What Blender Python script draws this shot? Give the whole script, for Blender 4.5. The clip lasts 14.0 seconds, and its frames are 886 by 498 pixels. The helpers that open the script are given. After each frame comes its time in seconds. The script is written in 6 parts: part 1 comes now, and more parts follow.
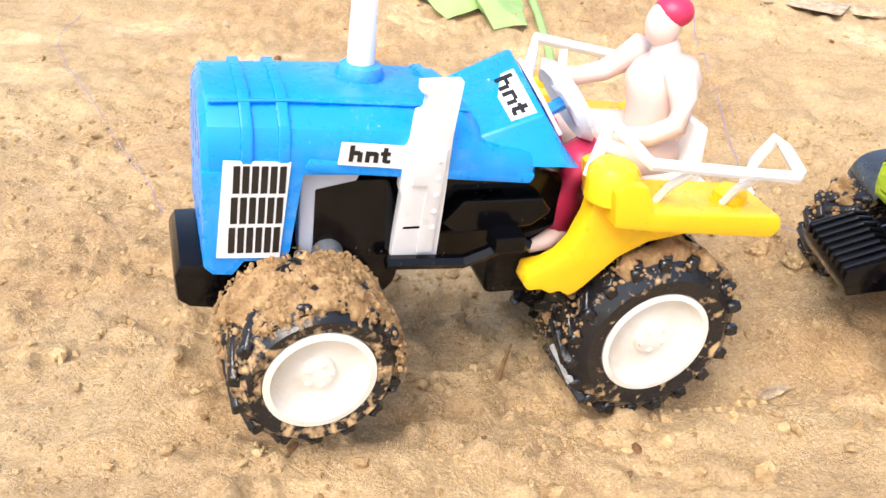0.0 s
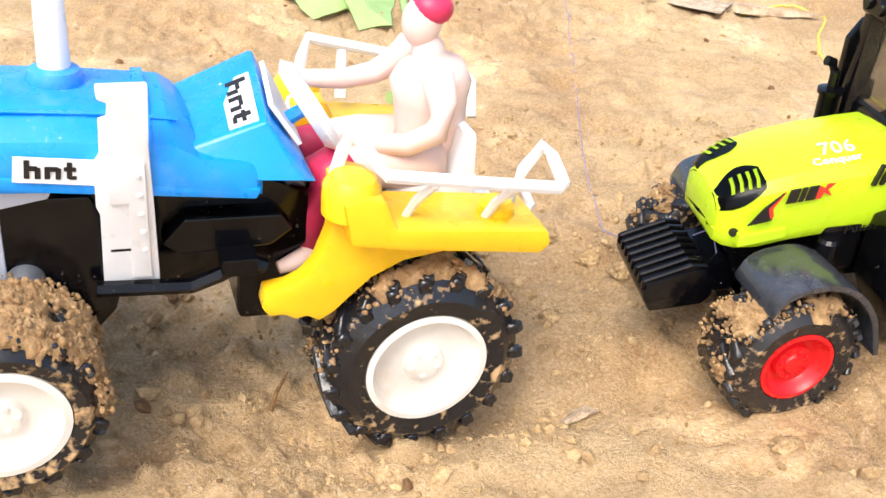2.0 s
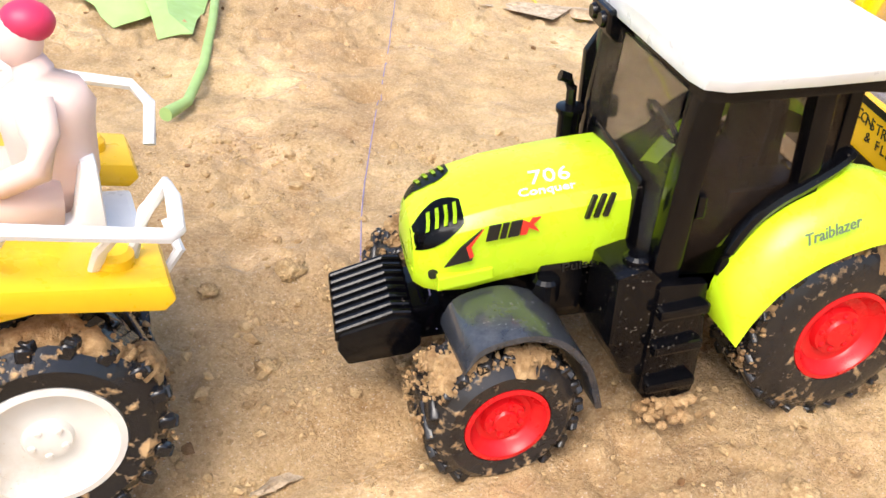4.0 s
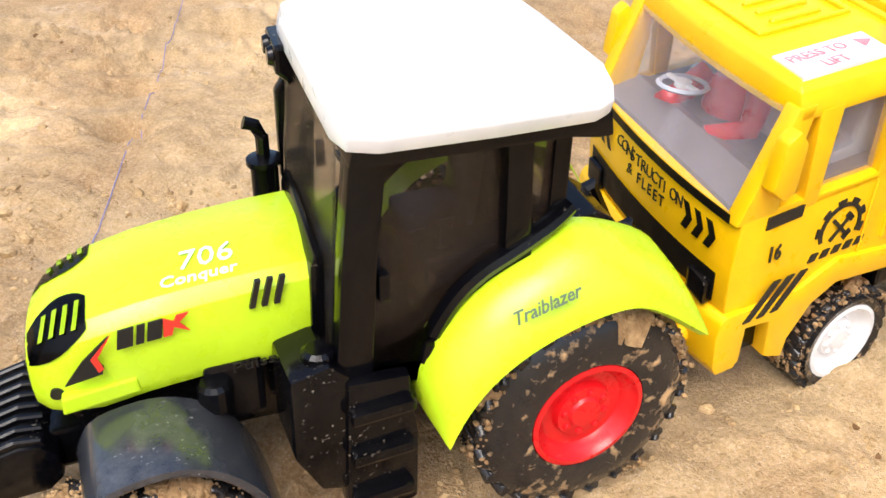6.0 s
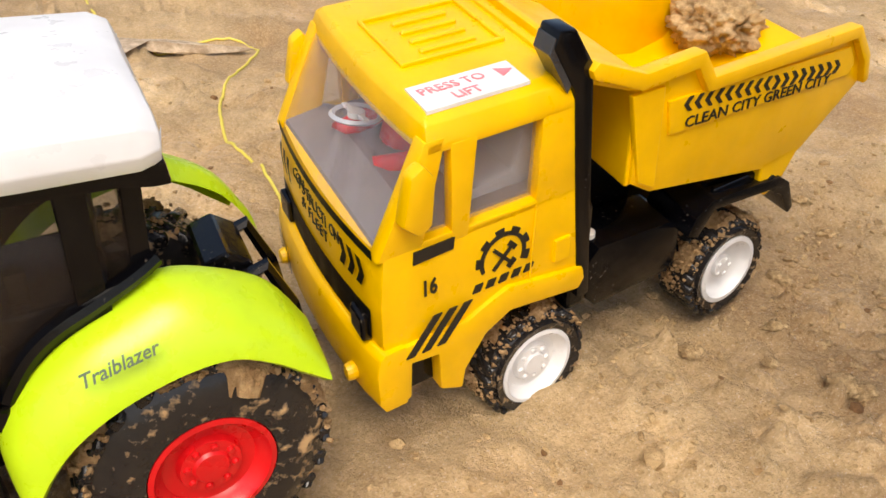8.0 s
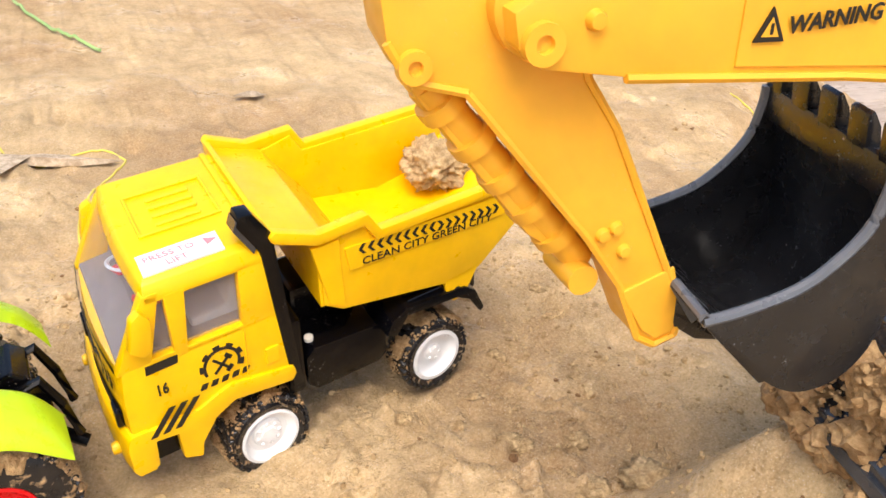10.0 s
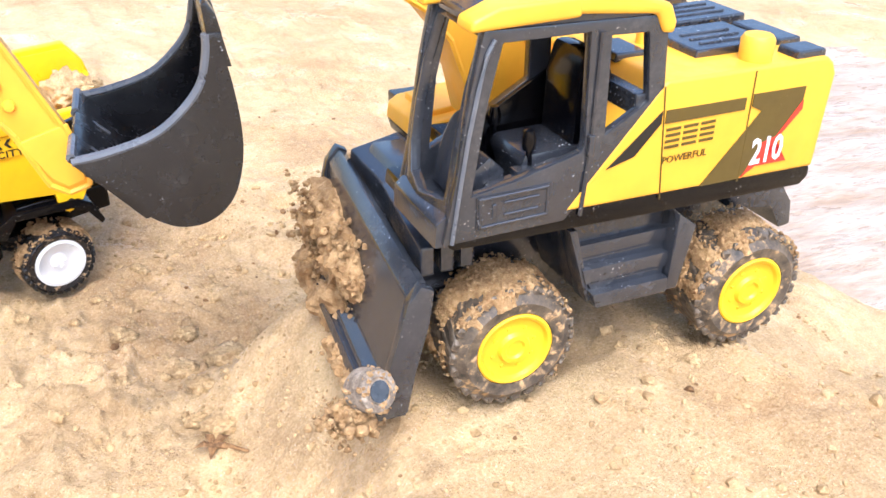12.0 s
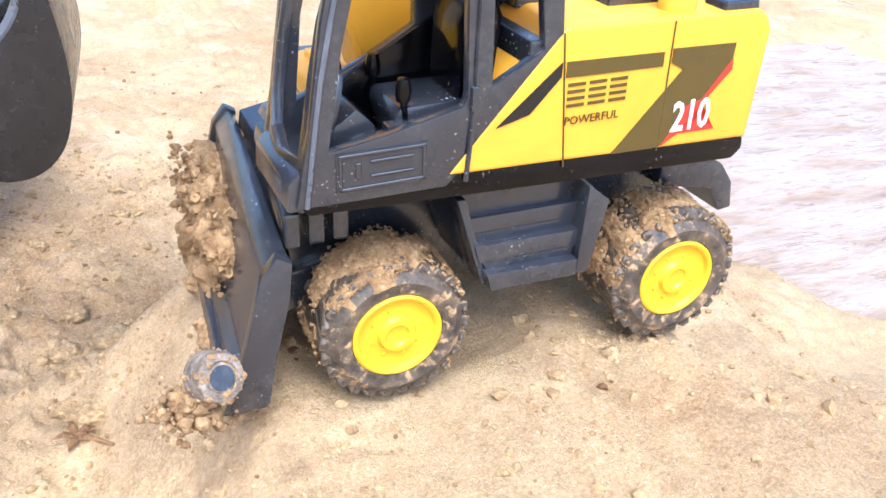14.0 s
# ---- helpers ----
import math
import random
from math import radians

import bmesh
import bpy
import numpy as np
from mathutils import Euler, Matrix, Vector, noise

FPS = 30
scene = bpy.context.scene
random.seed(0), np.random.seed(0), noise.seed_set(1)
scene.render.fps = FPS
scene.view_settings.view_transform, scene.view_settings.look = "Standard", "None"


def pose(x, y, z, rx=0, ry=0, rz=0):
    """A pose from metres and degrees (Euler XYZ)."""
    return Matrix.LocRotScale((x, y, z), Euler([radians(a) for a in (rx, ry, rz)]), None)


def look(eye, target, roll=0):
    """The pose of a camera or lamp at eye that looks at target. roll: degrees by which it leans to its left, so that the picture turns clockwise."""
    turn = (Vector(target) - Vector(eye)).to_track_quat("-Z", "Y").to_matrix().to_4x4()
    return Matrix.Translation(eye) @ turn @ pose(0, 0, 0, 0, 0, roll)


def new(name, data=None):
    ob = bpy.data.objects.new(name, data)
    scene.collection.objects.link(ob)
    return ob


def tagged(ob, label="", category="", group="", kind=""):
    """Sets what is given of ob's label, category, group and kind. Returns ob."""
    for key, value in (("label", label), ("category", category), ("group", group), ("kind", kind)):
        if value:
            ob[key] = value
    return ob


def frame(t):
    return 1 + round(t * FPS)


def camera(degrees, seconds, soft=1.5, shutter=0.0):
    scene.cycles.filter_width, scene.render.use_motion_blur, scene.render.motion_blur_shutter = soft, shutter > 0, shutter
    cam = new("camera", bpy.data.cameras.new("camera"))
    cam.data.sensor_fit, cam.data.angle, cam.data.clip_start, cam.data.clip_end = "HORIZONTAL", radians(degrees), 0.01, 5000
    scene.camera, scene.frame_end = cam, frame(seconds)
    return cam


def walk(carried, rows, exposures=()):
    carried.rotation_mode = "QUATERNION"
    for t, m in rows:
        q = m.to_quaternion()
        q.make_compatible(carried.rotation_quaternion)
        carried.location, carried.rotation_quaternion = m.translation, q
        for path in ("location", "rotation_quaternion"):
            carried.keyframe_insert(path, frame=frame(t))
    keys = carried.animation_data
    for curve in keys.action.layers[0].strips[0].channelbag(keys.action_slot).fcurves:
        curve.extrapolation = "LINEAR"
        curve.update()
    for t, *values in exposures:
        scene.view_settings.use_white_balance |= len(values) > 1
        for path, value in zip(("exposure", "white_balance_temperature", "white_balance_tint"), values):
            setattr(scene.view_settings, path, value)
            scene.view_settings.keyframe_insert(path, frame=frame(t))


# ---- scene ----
LIGHT = [(0.0, 1.08, 6400, 10), (3.0, 1.05, 6400, 10), (5.5, 0.90, 6300, 10), (6.5, 0.80, 6350, 10), (7.0, 0.30, 7000, 10), (9.5, 0.72, 6800, 10), (10.5, 0.85, 6300, 10), (11.0, 0.95, 6200, 10), (11.5, 1.26, 5950, 10), (12.0, 1.40, 5650, 10), (14.0, 1.36, 5200, 10)]
cam = camera(52.3, 14.0)
METRES, EYE, TILT, LEAN, TURN = 0.65, 0.172, -32.3, -1.9, 0.0
ROWS = [
    (0.0, 0.0, 0.0, 0.0, -0.0, 0.0, -0.0),
    (0.5, 0.0109, -0.0067, 0.0052, -0.24, 0.26, 0.02),
    (1.0, 0.0306, -0.0022, 0.009, -0.74, 0.41, 0.11),
    (1.5, 0.0538, 0.0145, 0.006, -1.57, 0.15, 0.42),
    (2.0, 0.0813, 0.0309, 0.0061, -2.5, 0.09, 0.94),
    (2.5, 0.1129, 0.0438, 0.0117, -3.59, 0.15, 1.25),
    (3.0, 0.1401, 0.0526, 0.0153, -4.42, 0.21, 1.54),
    (5.5, 0.2548, 0.1127, 0.0337, -10.23, -0.03, 4.58),
    (6.0, 0.2769, 0.126, 0.0426, -12.36, -0.22, 5.99),
    (6.5, 0.3025, 0.1399, 0.0399, -15.12, -0.76, 6.85),
    (7.0, 0.3328, 0.1443, 0.0319, -17.21, -1.02, 7.78),
    (9.5, 0.4153, -0.0191, 0.0682, -20.12, 0.77, 8.94),
    (10.0, 0.444, -0.0766, 0.066, -21.15, 1.1, 9.75),
    (10.5, 0.4766, -0.1321, 0.0623, -22.48, 1.46, 10.23),
    (11.0, 0.5319, -0.1848, 0.0429, -24.82, 1.26, 11.26),
    (11.5, 0.5733, -0.2224, 0.0018, -26.35, 0.49, 11.77),
    (12.0, 0.5993, -0.2322, -0.0395, -26.82, 0.15, 11.12),
    (12.5, 0.6065, -0.2273, -0.0585, -26.77, 0.28, 10.49),
    (13.0, 0.6205, -0.2115, -0.0663, -26.67, 0.31, 9.54),
    (13.5, 0.645, -0.2013, -0.0645, -26.69, 0.33, 9.28),
    (14.0, 0.6731, -0.2041, -0.0625, -26.9, 0.16, 9.65),
]
walk(cam, [(t, pose(0, 0, EYE, TILT, LEAN, TURN) @ pose(METRES * x, METRES * y, METRES * z, 90 + pitch, roll, yaw)) for t, x, y, z, yaw, pitch, roll in ROWS], exposures=LIGHT)

# daylight under a bright, thinly overcast sky
world = bpy.data.worlds.new("sky")
scene.world = world
world.use_nodes = True
_n = world.node_tree.nodes
_sky = _n.new("ShaderNodeTexSky")
_sky.sky_type = "NISHITA"
_sky.sun_disc = False
_sky.sun_elevation = radians(58)
_sky.sun_rotation = radians(200)
_sky.dust_density = 4.0
_sky.air_density = 1.0
_n["Background"].inputs[1].default_value = 0.15
world.node_tree.links.new(_sky.outputs[0], _n["Background"].inputs[0])
sun = new("sun", bpy.data.lights.new("sun", "SUN"))
sun.data.energy = 1.5
sun.data.angle = radians(35)
sun.data.color = (1.0, 0.95, 0.88)
sun.matrix_world = look((-0.35, -0.5, 1.0), (0.0, 0.0, 0.0))

# ---- materials ----
def rgb(r, g, b):
    return (r, g, b, 1.0)


class Mat:
    """A node material on a Principled shader."""

    def __init__(self, name, color, rough=0.5, metal=0.0, spec=0.5):
        self.m = bpy.data.materials.new(name)
        self.m.use_nodes = True
        self.t = self.m.node_tree
        self.b = self.t.nodes["Principled BSDF"]
        self.b.inputs["Base Color"].default_value = rgb(*color)
        self.b.inputs["Roughness"].default_value = rough
        self.b.inputs["Metallic"].default_value = metal
        self.b.inputs["Specular IOR Level"].default_value = spec
        self.co = self.node("ShaderNodeTexCoord").outputs["Object"]

    def node(self, kind, **values):
        n = self.t.nodes.new(kind)
        for k, v in values.items():
            n.inputs[k].default_value = v
        return n

    def link(self, a, b):
        self.t.links.new(a, b)

    def noise(self, scale, detail=4.0, rough=0.55):
        n = self.node("ShaderNodeTexNoise", Scale=scale, Detail=detail, Roughness=rough)
        self.link(self.co, n.inputs["Vector"])
        return n.outputs["Fac"]

    def ramp(self, fac, lo, hi, a=(0, 0, 0), b=(1, 1, 1)):
        n = self.node("ShaderNodeValToRGB")
        e = n.color_ramp.elements
        e[0].position, e[0].color = lo, rgb(*a)
        e[1].position, e[1].color = hi, rgb(*b)
        self.link(fac, n.inputs[0])
        return n.outputs[0]

    def mix(self, fac, a, b, mode="MIX"):
        n = self.t.nodes.new("ShaderNodeMix")
        n.data_type, n.blend_type = "RGBA", mode
        for v, i in ((fac, 0), (a, 6), (b, 7)):
            if isinstance(v, (int, float)):
                n.inputs[i].default_value = v
            elif isinstance(v, tuple):
                n.inputs[i].default_value = rgb(*v)
            else:
                self.link(v, n.inputs[i])
        return n.outputs[2]

    def bump(self, height, strength, distance):
        n = self.node("ShaderNodeBump", Strength=strength, Distance=distance)
        self.link(height, n.inputs["Height"])
        self.link(n.outputs[0], self.b.inputs["Normal"])

    def color(self, socket):
        self.link(socket, self.b.inputs["Base Color"])

    def rough(self, socket):
        self.link(socket, self.b.inputs["Roughness"])


SAND = (0.50, 0.34, 0.185)


def plastic(name, color, rough=0.3, dust=0.25, dusty=(0.62, 0.52, 0.40), bump=0.05, spec=0.5, smear=0.0):
    """Moulded toy plastic: slight shade changes, scuffs and specks of dried mud."""
    k = Mat(name, color, rough, spec=spec)
    dark = tuple(c * 0.88 for c in color)
    base = k.mix(k.ramp(k.noise(60, 3), 0.35, 0.65), color, dark)
    specks = k.mix(k.ramp(k.noise(900, 2), 0.66, 0.74), (0, 0, 0), (1, 1, 1))
    patch = k.ramp(k.noise(45, 4), 0.5, 0.72)
    amount = k.mix(1.0, specks, patch, "MULTIPLY")
    amount = k.mix(1.0, amount, (dust, dust, dust), "MULTIPLY")
    c = k.mix(amount, base, dusty)
    if smear:
        film = k.mix(1.0, k.ramp(k.noise(28, 6, 0.7), 0.45, 0.75), k.ramp(k.noise(260, 4, 0.7), 0.35, 0.75), "MULTIPLY")
        c = k.mix(k.mix(1.0, film, (smear,) * 3, "MULTIPLY"), c, dusty)
    k.color(c)
    k.rough(k.ramp(k.noise(150, 4), 0.3, 0.8, (rough * 0.75,) * 3, (min(1, rough * 1.5),) * 3))
    k.bump(k.noise(500, 3), bump, 0.0006)
    return k.m


def rubber(name, mud=0.5, wet=0.3, film=0.0):
    """Black tyre rubber with mud dried onto it."""
    k = Mat(name, (0.012, 0.012, 0.013), wet)
    soil = k.mix(k.noise(400, 4), (0.32, 0.18, 0.075), (0.68, 0.46, 0.23))
    f = k.ramp(k.mix(0.45, k.noise(75, 5, 0.65), k.noise(420, 3)), 0.56 - 0.12 * mud, 0.64 - 0.10 * mud)
    dust = k.mix(1.0, k.ramp(k.noise(160, 5, 0.7), 0.30, 0.70), (film,) * 3, "MULTIPLY")
    k.color(k.mix(f, k.mix(dust, (0.012, 0.012, 0.014), (0.30, 0.22, 0.14)), soil))
    k.rough(k.mix(f, (wet,) * 3, (0.9, 0.9, 0.9)))
    k.bump(k.mix(0.4, k.noise(300, 4), f), 0.5, 0.001)
    return k.m


def sand_material():
    k = Mat("wet_sand", SAND, 0.7)
    big = k.noise(6.0, 5, 0.62)
    mid = k.noise(38.0, 6, 0.68)
    fine = k.noise(700.0, 4, 0.72)
    c = k.mix(k.ramp(big, 0.38, 0.58), (0.63, 0.39, 0.165), (0.95, 0.72, 0.40))
    c = k.mix(k.ramp(mid, 0.36, 0.62), k.mix(0.45, c, (0.29, 0.14, 0.045)), c)
    c = k.mix(k.ramp(k.noise(120.0, 4, 0.7), 0.30, 0.72), k.mix(1.0, c, (0.80, 0.76, 0.70), "MULTIPLY"), k.mix(0.25, c, (0.80, 0.58, 0.33)))
    c = k.mix(k.ramp(fine, 0.30, 0.70), k.mix(1.0, c, (0.76, 0.70, 0.62), "MULTIPLY"), k.mix(0.40, c, (0.88, 0.68, 0.42)))
    grains = k.ramp(k.noise(1500.0, 1, 0.5), 0.65, 0.72)
    c = k.mix(k.mix(1.0, grains, (0.6, 0.6, 0.6), "MULTIPLY"), c, (0.82, 0.72, 0.58))
    dark = k.ramp(k.noise(1300.0, 2, 0.6), 0.70, 0.78)
    c = k.mix(k.mix(1.0, dark, (0.6, 0.6, 0.6), "MULTIPLY"), c, (0.13, 0.07, 0.035))
    k.color(c)
    wet = k.ramp(k.noise(16.0, 5, 0.65), 0.36, 0.50)
    k.rough(k.mix(wet, (0.20, 0.20, 0.20), (0.88, 0.88, 0.88)))
    k.b.inputs["Specular IOR Level"].default_value = 0.36
    h = k.mix(0.62, k.noise(230.0, 6, 0.75), k.noise(950.0, 4, 0.75))
    k.bump(k.mix(1.0, h, k.mix(wet, (0.35, 0.35, 0.35), (1, 1, 1)), "MULTIPLY"), 0.9, 0.0042)
    return k.m


def mud_water_material():
    k = Mat("milky_water", (0.42, 0.34, 0.27), 0.3, spec=0.22)
    turn = k.node("ShaderNodeMapping")
    turn.inputs["Rotation"].default_value = (0, 0, radians(-24))
    turn.inputs["Scale"].default_value = (0.7, 2.8, 1)
    k.link(k.co, turn.inputs["Vector"])
    k.co = turn.outputs[0]
    streak = k.noise(16.0, 6, 0.68)
    c = k.mix(k.ramp(streak, 0.36, 0.60), (0.34, 0.235, 0.155), (0.50, 0.40, 0.315))
    k.color(k.mix(k.ramp(k.noise(60.0, 4, 0.7), 0.58, 0.70), c, (0.26, 0.17, 0.11)))
    k.rough(k.ramp(k.noise(30.0, 4), 0.35, 0.7, (0.22,) * 3, (0.6,) * 3))
    k.bump(k.mix(0.4, streak, k.noise(60.0, 5, 0.65)), 0.8, 0.008)
    return k.m


def clod_material(name, a, b):
    k = Mat(name, a, 0.9)
    c = k.mix(k.ramp(k.noise(500.0, 4, 0.7), 0.3, 0.7), a, b)
    c = k.mix(k.ramp(k.noise(130.0, 5, 0.7), 0.40, 0.62), k.mix(1.0, c, (0.60, 0.55, 0.50), "MULTIPLY"), c)
    g = k.node("ShaderNodeNewGeometry").outputs["Random Per Island"]
    c = k.mix(k.mix(1.0, g, (0.6, 0.6, 0.6), "MULTIPLY"), c, k.mix(1.0, c, (0.78, 0.74, 0.68), "MULTIPLY"))
    k.color(c)
    k.bump(k.mix(0.5, k.noise(1200.0, 4, 0.7), k.noise(420.0, 5, 0.75)), 0.9, 0.0022)
    return k.m


def glass(name, color, alpha, rough=0.08):
    k = Mat(name, color, rough)
    k.b.inputs["Alpha"].default_value = alpha
    k.rough(k.ramp(k.noise(220, 4), 0.35, 0.8, (rough,) * 3, (0.4,) * 3))
    return k.m


M_SAND = sand_material()
M_WATER = mud_water_material()
M_CLOD = clod_material("sand_clods", (0.62, 0.41, 0.19), (0.86, 0.64, 0.35))
M_MUD = clod_material("caked_mud", (0.46, 0.27, 0.11), (0.72, 0.49, 0.25))
M_BLUE = plastic("blue_plastic", (0.004, 0.29, 0.88), 0.28, 0.35, (0.66, 0.70, 0.74), 0.06, 0.5, 0.25)
M_YEL = plastic("yellow_plastic", (0.94, 0.56, 0.012), 0.30, 0.2)
M_TYEL = plastic("truck_yellow_plastic", (0.95, 0.545, 0.0), 0.34, 0.2)
M_EYEL = plastic("amber_plastic", (0.88, 0.44, 0.030), 0.38, 0.15)
M_LIME = plastic("lime_plastic", (0.55, 0.79, 0.015), 0.28, 0.12)
M_BLACK = plastic("black_plastic", (0.002, 0.002, 0.003), 0.14, 0.6, (0.45, 0.38, 0.30), 0.08, 0.28, 0.03)
M_GREY = plastic("slate_plastic", (0.027, 0.030, 0.038), 0.19, 0.9, (0.55, 0.55, 0.55), 0.08, 0.95, 0.12)
M_WHITE = plastic("white_plastic", (0.82, 0.82, 0.82), 0.32, 0.15)
M_CREAM = plastic("cream_plastic", (0.80, 0.76, 0.68), 0.42, 0.7, (0.52, 0.36, 0.18), 0.05, 0.5, 0.55)
M_GREYLT = plastic("pale_grey_plastic", (0.55, 0.58, 0.66), 0.35, 0.3)
M_RED = plastic("red_plastic", (0.72, 0.008, 0.012), 0.3, 0.15)
M_HUBY = plastic("hub_yellow_plastic", (0.85, 0.50, 0.01), 0.36, 0.3)
M_TYRE = rubber("wet_tyre_rubber", 0.10, 0.18)
M_TYRE_SANDY = rubber("sandy_tyre_rubber", 0.50, 0.22)
M_TYRE_DRY = rubber("dusty_tyre_rubber", 0.12, 0.26, 0.05)
M_TYRE_MUD = rubber("caked_tyre_rubber", 0.30, 0.5, 0.6)
M_INK = plastic("black_print", (0.012, 0.010, 0.008), 0.45, 0.1)
M_PAPER = plastic("white_sticker", (0.80, 0.80, 0.80), 0.45, 0.1)
M_PINK = plastic("pink_print", (0.85, 0.25, 0.28), 0.5, 0.0)
M_REDINK = plastic("red_print", (0.75, 0.04, 0.02), 0.45, 0.0)
M_GLASS = glass("clear_windscreen", (0.70, 0.66, 0.74), 0.13)
M_SIDEGLASS = glass("dull_glazing", (0.34, 0.29, 0.27), 0.22)
M_PRINTGREY = plastic("grey_print", (0.10, 0.15, 0.10), 0.5, 0.0)
M_SMOKE = glass("smoked_glazing", (0.030, 0.020, 0.014), 0.42)
M_SCREEN = glass("light_smoked_glazing", (0.10, 0.08, 0.06), 0.20)
M_OLIVE = plastic("dark_olive_print", (0.10, 0.065, 0.010), 0.42, 0.1)
M_BUCKET = plastic("bucket_black_plastic", (0.011, 0.011, 0.013), 0.24, 1.0, (0.50, 0.50, 0.50), 0.1, 0.6, 0.08)
M_SCUFF = plastic("scuffed_slate_plastic", (0.10, 0.11, 0.13), 0.3, 1.0, (0.55, 0.55, 0.55), 0.1, 0.6, 0.3)
M_DASH = plastic("dull_grey_plastic", (0.20, 0.175, 0.18), 0.4, 0.3)
M_SKIN = plastic("pale_pink_plastic", (0.80, 0.60, 0.52), 0.42, 0.05)
M_CLOTH = plastic("crimson_plastic", (0.62, 0.03, 0.10), 0.45, 0.05)
M_LEAF = plastic("fresh_leaf", (0.34, 0.50, 0.17), 0.5, 0.05)
M_DRYLEAF = clod_material("dry_leaf", (0.66, 0.50, 0.33), (0.82, 0.68, 0.50))
M_THREAD = plastic("violet_thread", (0.30, 0.27, 0.48), 0.6, 0.0)
M_STRING = plastic("yellow_string", (0.75, 0.62, 0.10), 0.6, 0.1)
M_SOILDARK = clod_material("moist_soil", (0.24, 0.12, 0.045), (0.46, 0.27, 0.12))
M_STONE = clod_material("muddy_grey", (0.24, 0.21, 0.18), (0.58, 0.48, 0.38))
M_GREENP = plastic("green_plastic", (0.10, 0.42, 0.08), 0.4, 0.0)
M_SOILMID = clod_material("brown_soil", (0.34, 0.19, 0.08), (0.56, 0.36, 0.18))

# ---- modelling helpers: millimetres, local x to the rear, y away, z up ----
def part(name, bm, material, parent, label="", smooth=False, at=None):
    """Links a bmesh (in mm) as one mesh object under a thing or part."""
    bmesh.ops.recalc_face_normals(bm, faces=bm.faces)
    bmesh.ops.scale(bm, vec=(0.001, 0.001, 0.001), verts=bm.verts)
    me = bpy.data.meshes.new(name)
    bm.to_mesh(me)
    bm.free()
    me.materials.append(material)
    if smooth:
        me.shade_smooth()
        if smooth is True:
            me.set_sharp_from_angle(angle=radians(38))
    ob = new(name, me)
    ob.parent = parent
    if at is not None:
        ob.matrix_basis = at
    if label:
        tagged(ob, label)
    return ob


def mm(x, y, z, rx=0, ry=0, rz=0):
    return pose(x / 1000, y / 1000, z / 1000, rx, ry, rz)


def soften(bm, width, segments=2, angle=25):
    if width <= 0:
        return bm
    edges = [e for e in bm.edges if len(e.link_faces) == 2 and e.calc_face_angle(0) > radians(angle)]
    bmesh.ops.bevel(bm, geom=edges, offset=width, segments=segments, profile=0.6, affect="EDGES", clamp_overlap=True)
    return bm


def add(bm, other):
    me = bpy.data.meshes.new("tmp")
    other.to_mesh(me)
    other.free()
    bm.from_mesh(me)
    bpy.data.meshes.remove(me)
    return bm


def prism(outline, y0, y1, bev=0.8, axis="y", segments=2):
    """A plate with the outline given in (x, z), from y0 to y1."""
    bm = bmesh.new()
    vs = [bm.verts.new((a, y0, b)) for a, b in outline]
    f = bm.faces.new(vs)
    r = bmesh.ops.extrude_face_region(bm, geom=[f])
    bmesh.ops.translate(bm, vec=(0, y1 - y0, 0), verts=[v for v in r["geom"] if isinstance(v, bmesh.types.BMVert)])
    bmesh.ops.recalc_face_normals(bm, faces=bm.faces)
    if axis == "x":
        bmesh.ops.rotate(bm, verts=bm.verts, matrix=Matrix.Rotation(radians(90), 3, "Z"))
    if axis == "z":
        bmesh.ops.rotate(bm, verts=bm.verts, matrix=Matrix.Rotation(radians(90), 3, "X"))
    return soften(bm, bev, segments)


def box(x0, x1, y0, y1, z0, z1, bev=0.6, segments=2):
    return prism([(x0, z0), (x1, z0), (x1, z1), (x0, z1)], y0, y1, bev, segments=segments)


def loft(sections, bev=0.0, caps=True):
    """Skins closed rings of equally many points."""
    bm = bmesh.new()
    rings = [[bm.verts.new(p) for p in s] for s in sections]
    n = len(rings[0])
    for a, b in zip(rings, rings[1:]):
        for i in range(n):
            bm.faces.new((a[i], a[(i + 1) % n], b[(i + 1) % n], b[i]))
    if caps:
        bm.faces.new(rings[0][::-1])
        bm.faces.new(rings[-1])
    bmesh.ops.recalc_face_normals(bm, faces=bm.faces)
    return soften(bm, bev)


def tube(points, r, sides=8, flat=1.0):
    """A rod swept along a path."""
    pts = [Vector(p) for p in points]
    rings = []
    up = Vector((0, 0, 1))
    for i, p in enumerate(pts):
        d = (pts[min(i + 1, len(pts) - 1)] - pts[max(i - 1, 0)]).normalized()
        a = d.cross(up if abs(d.z) < 0.95 else Vector((0, 1, 0))).normalized()
        b = a.cross(d)
        rr = r[i] if isinstance(r, (list, tuple)) else r
        rings.append([p + rr * (math.cos(t) * a + flat * math.sin(t) * b) for t in (2 * math.pi * k / sides for k in range(sides))])
    return loft(rings)


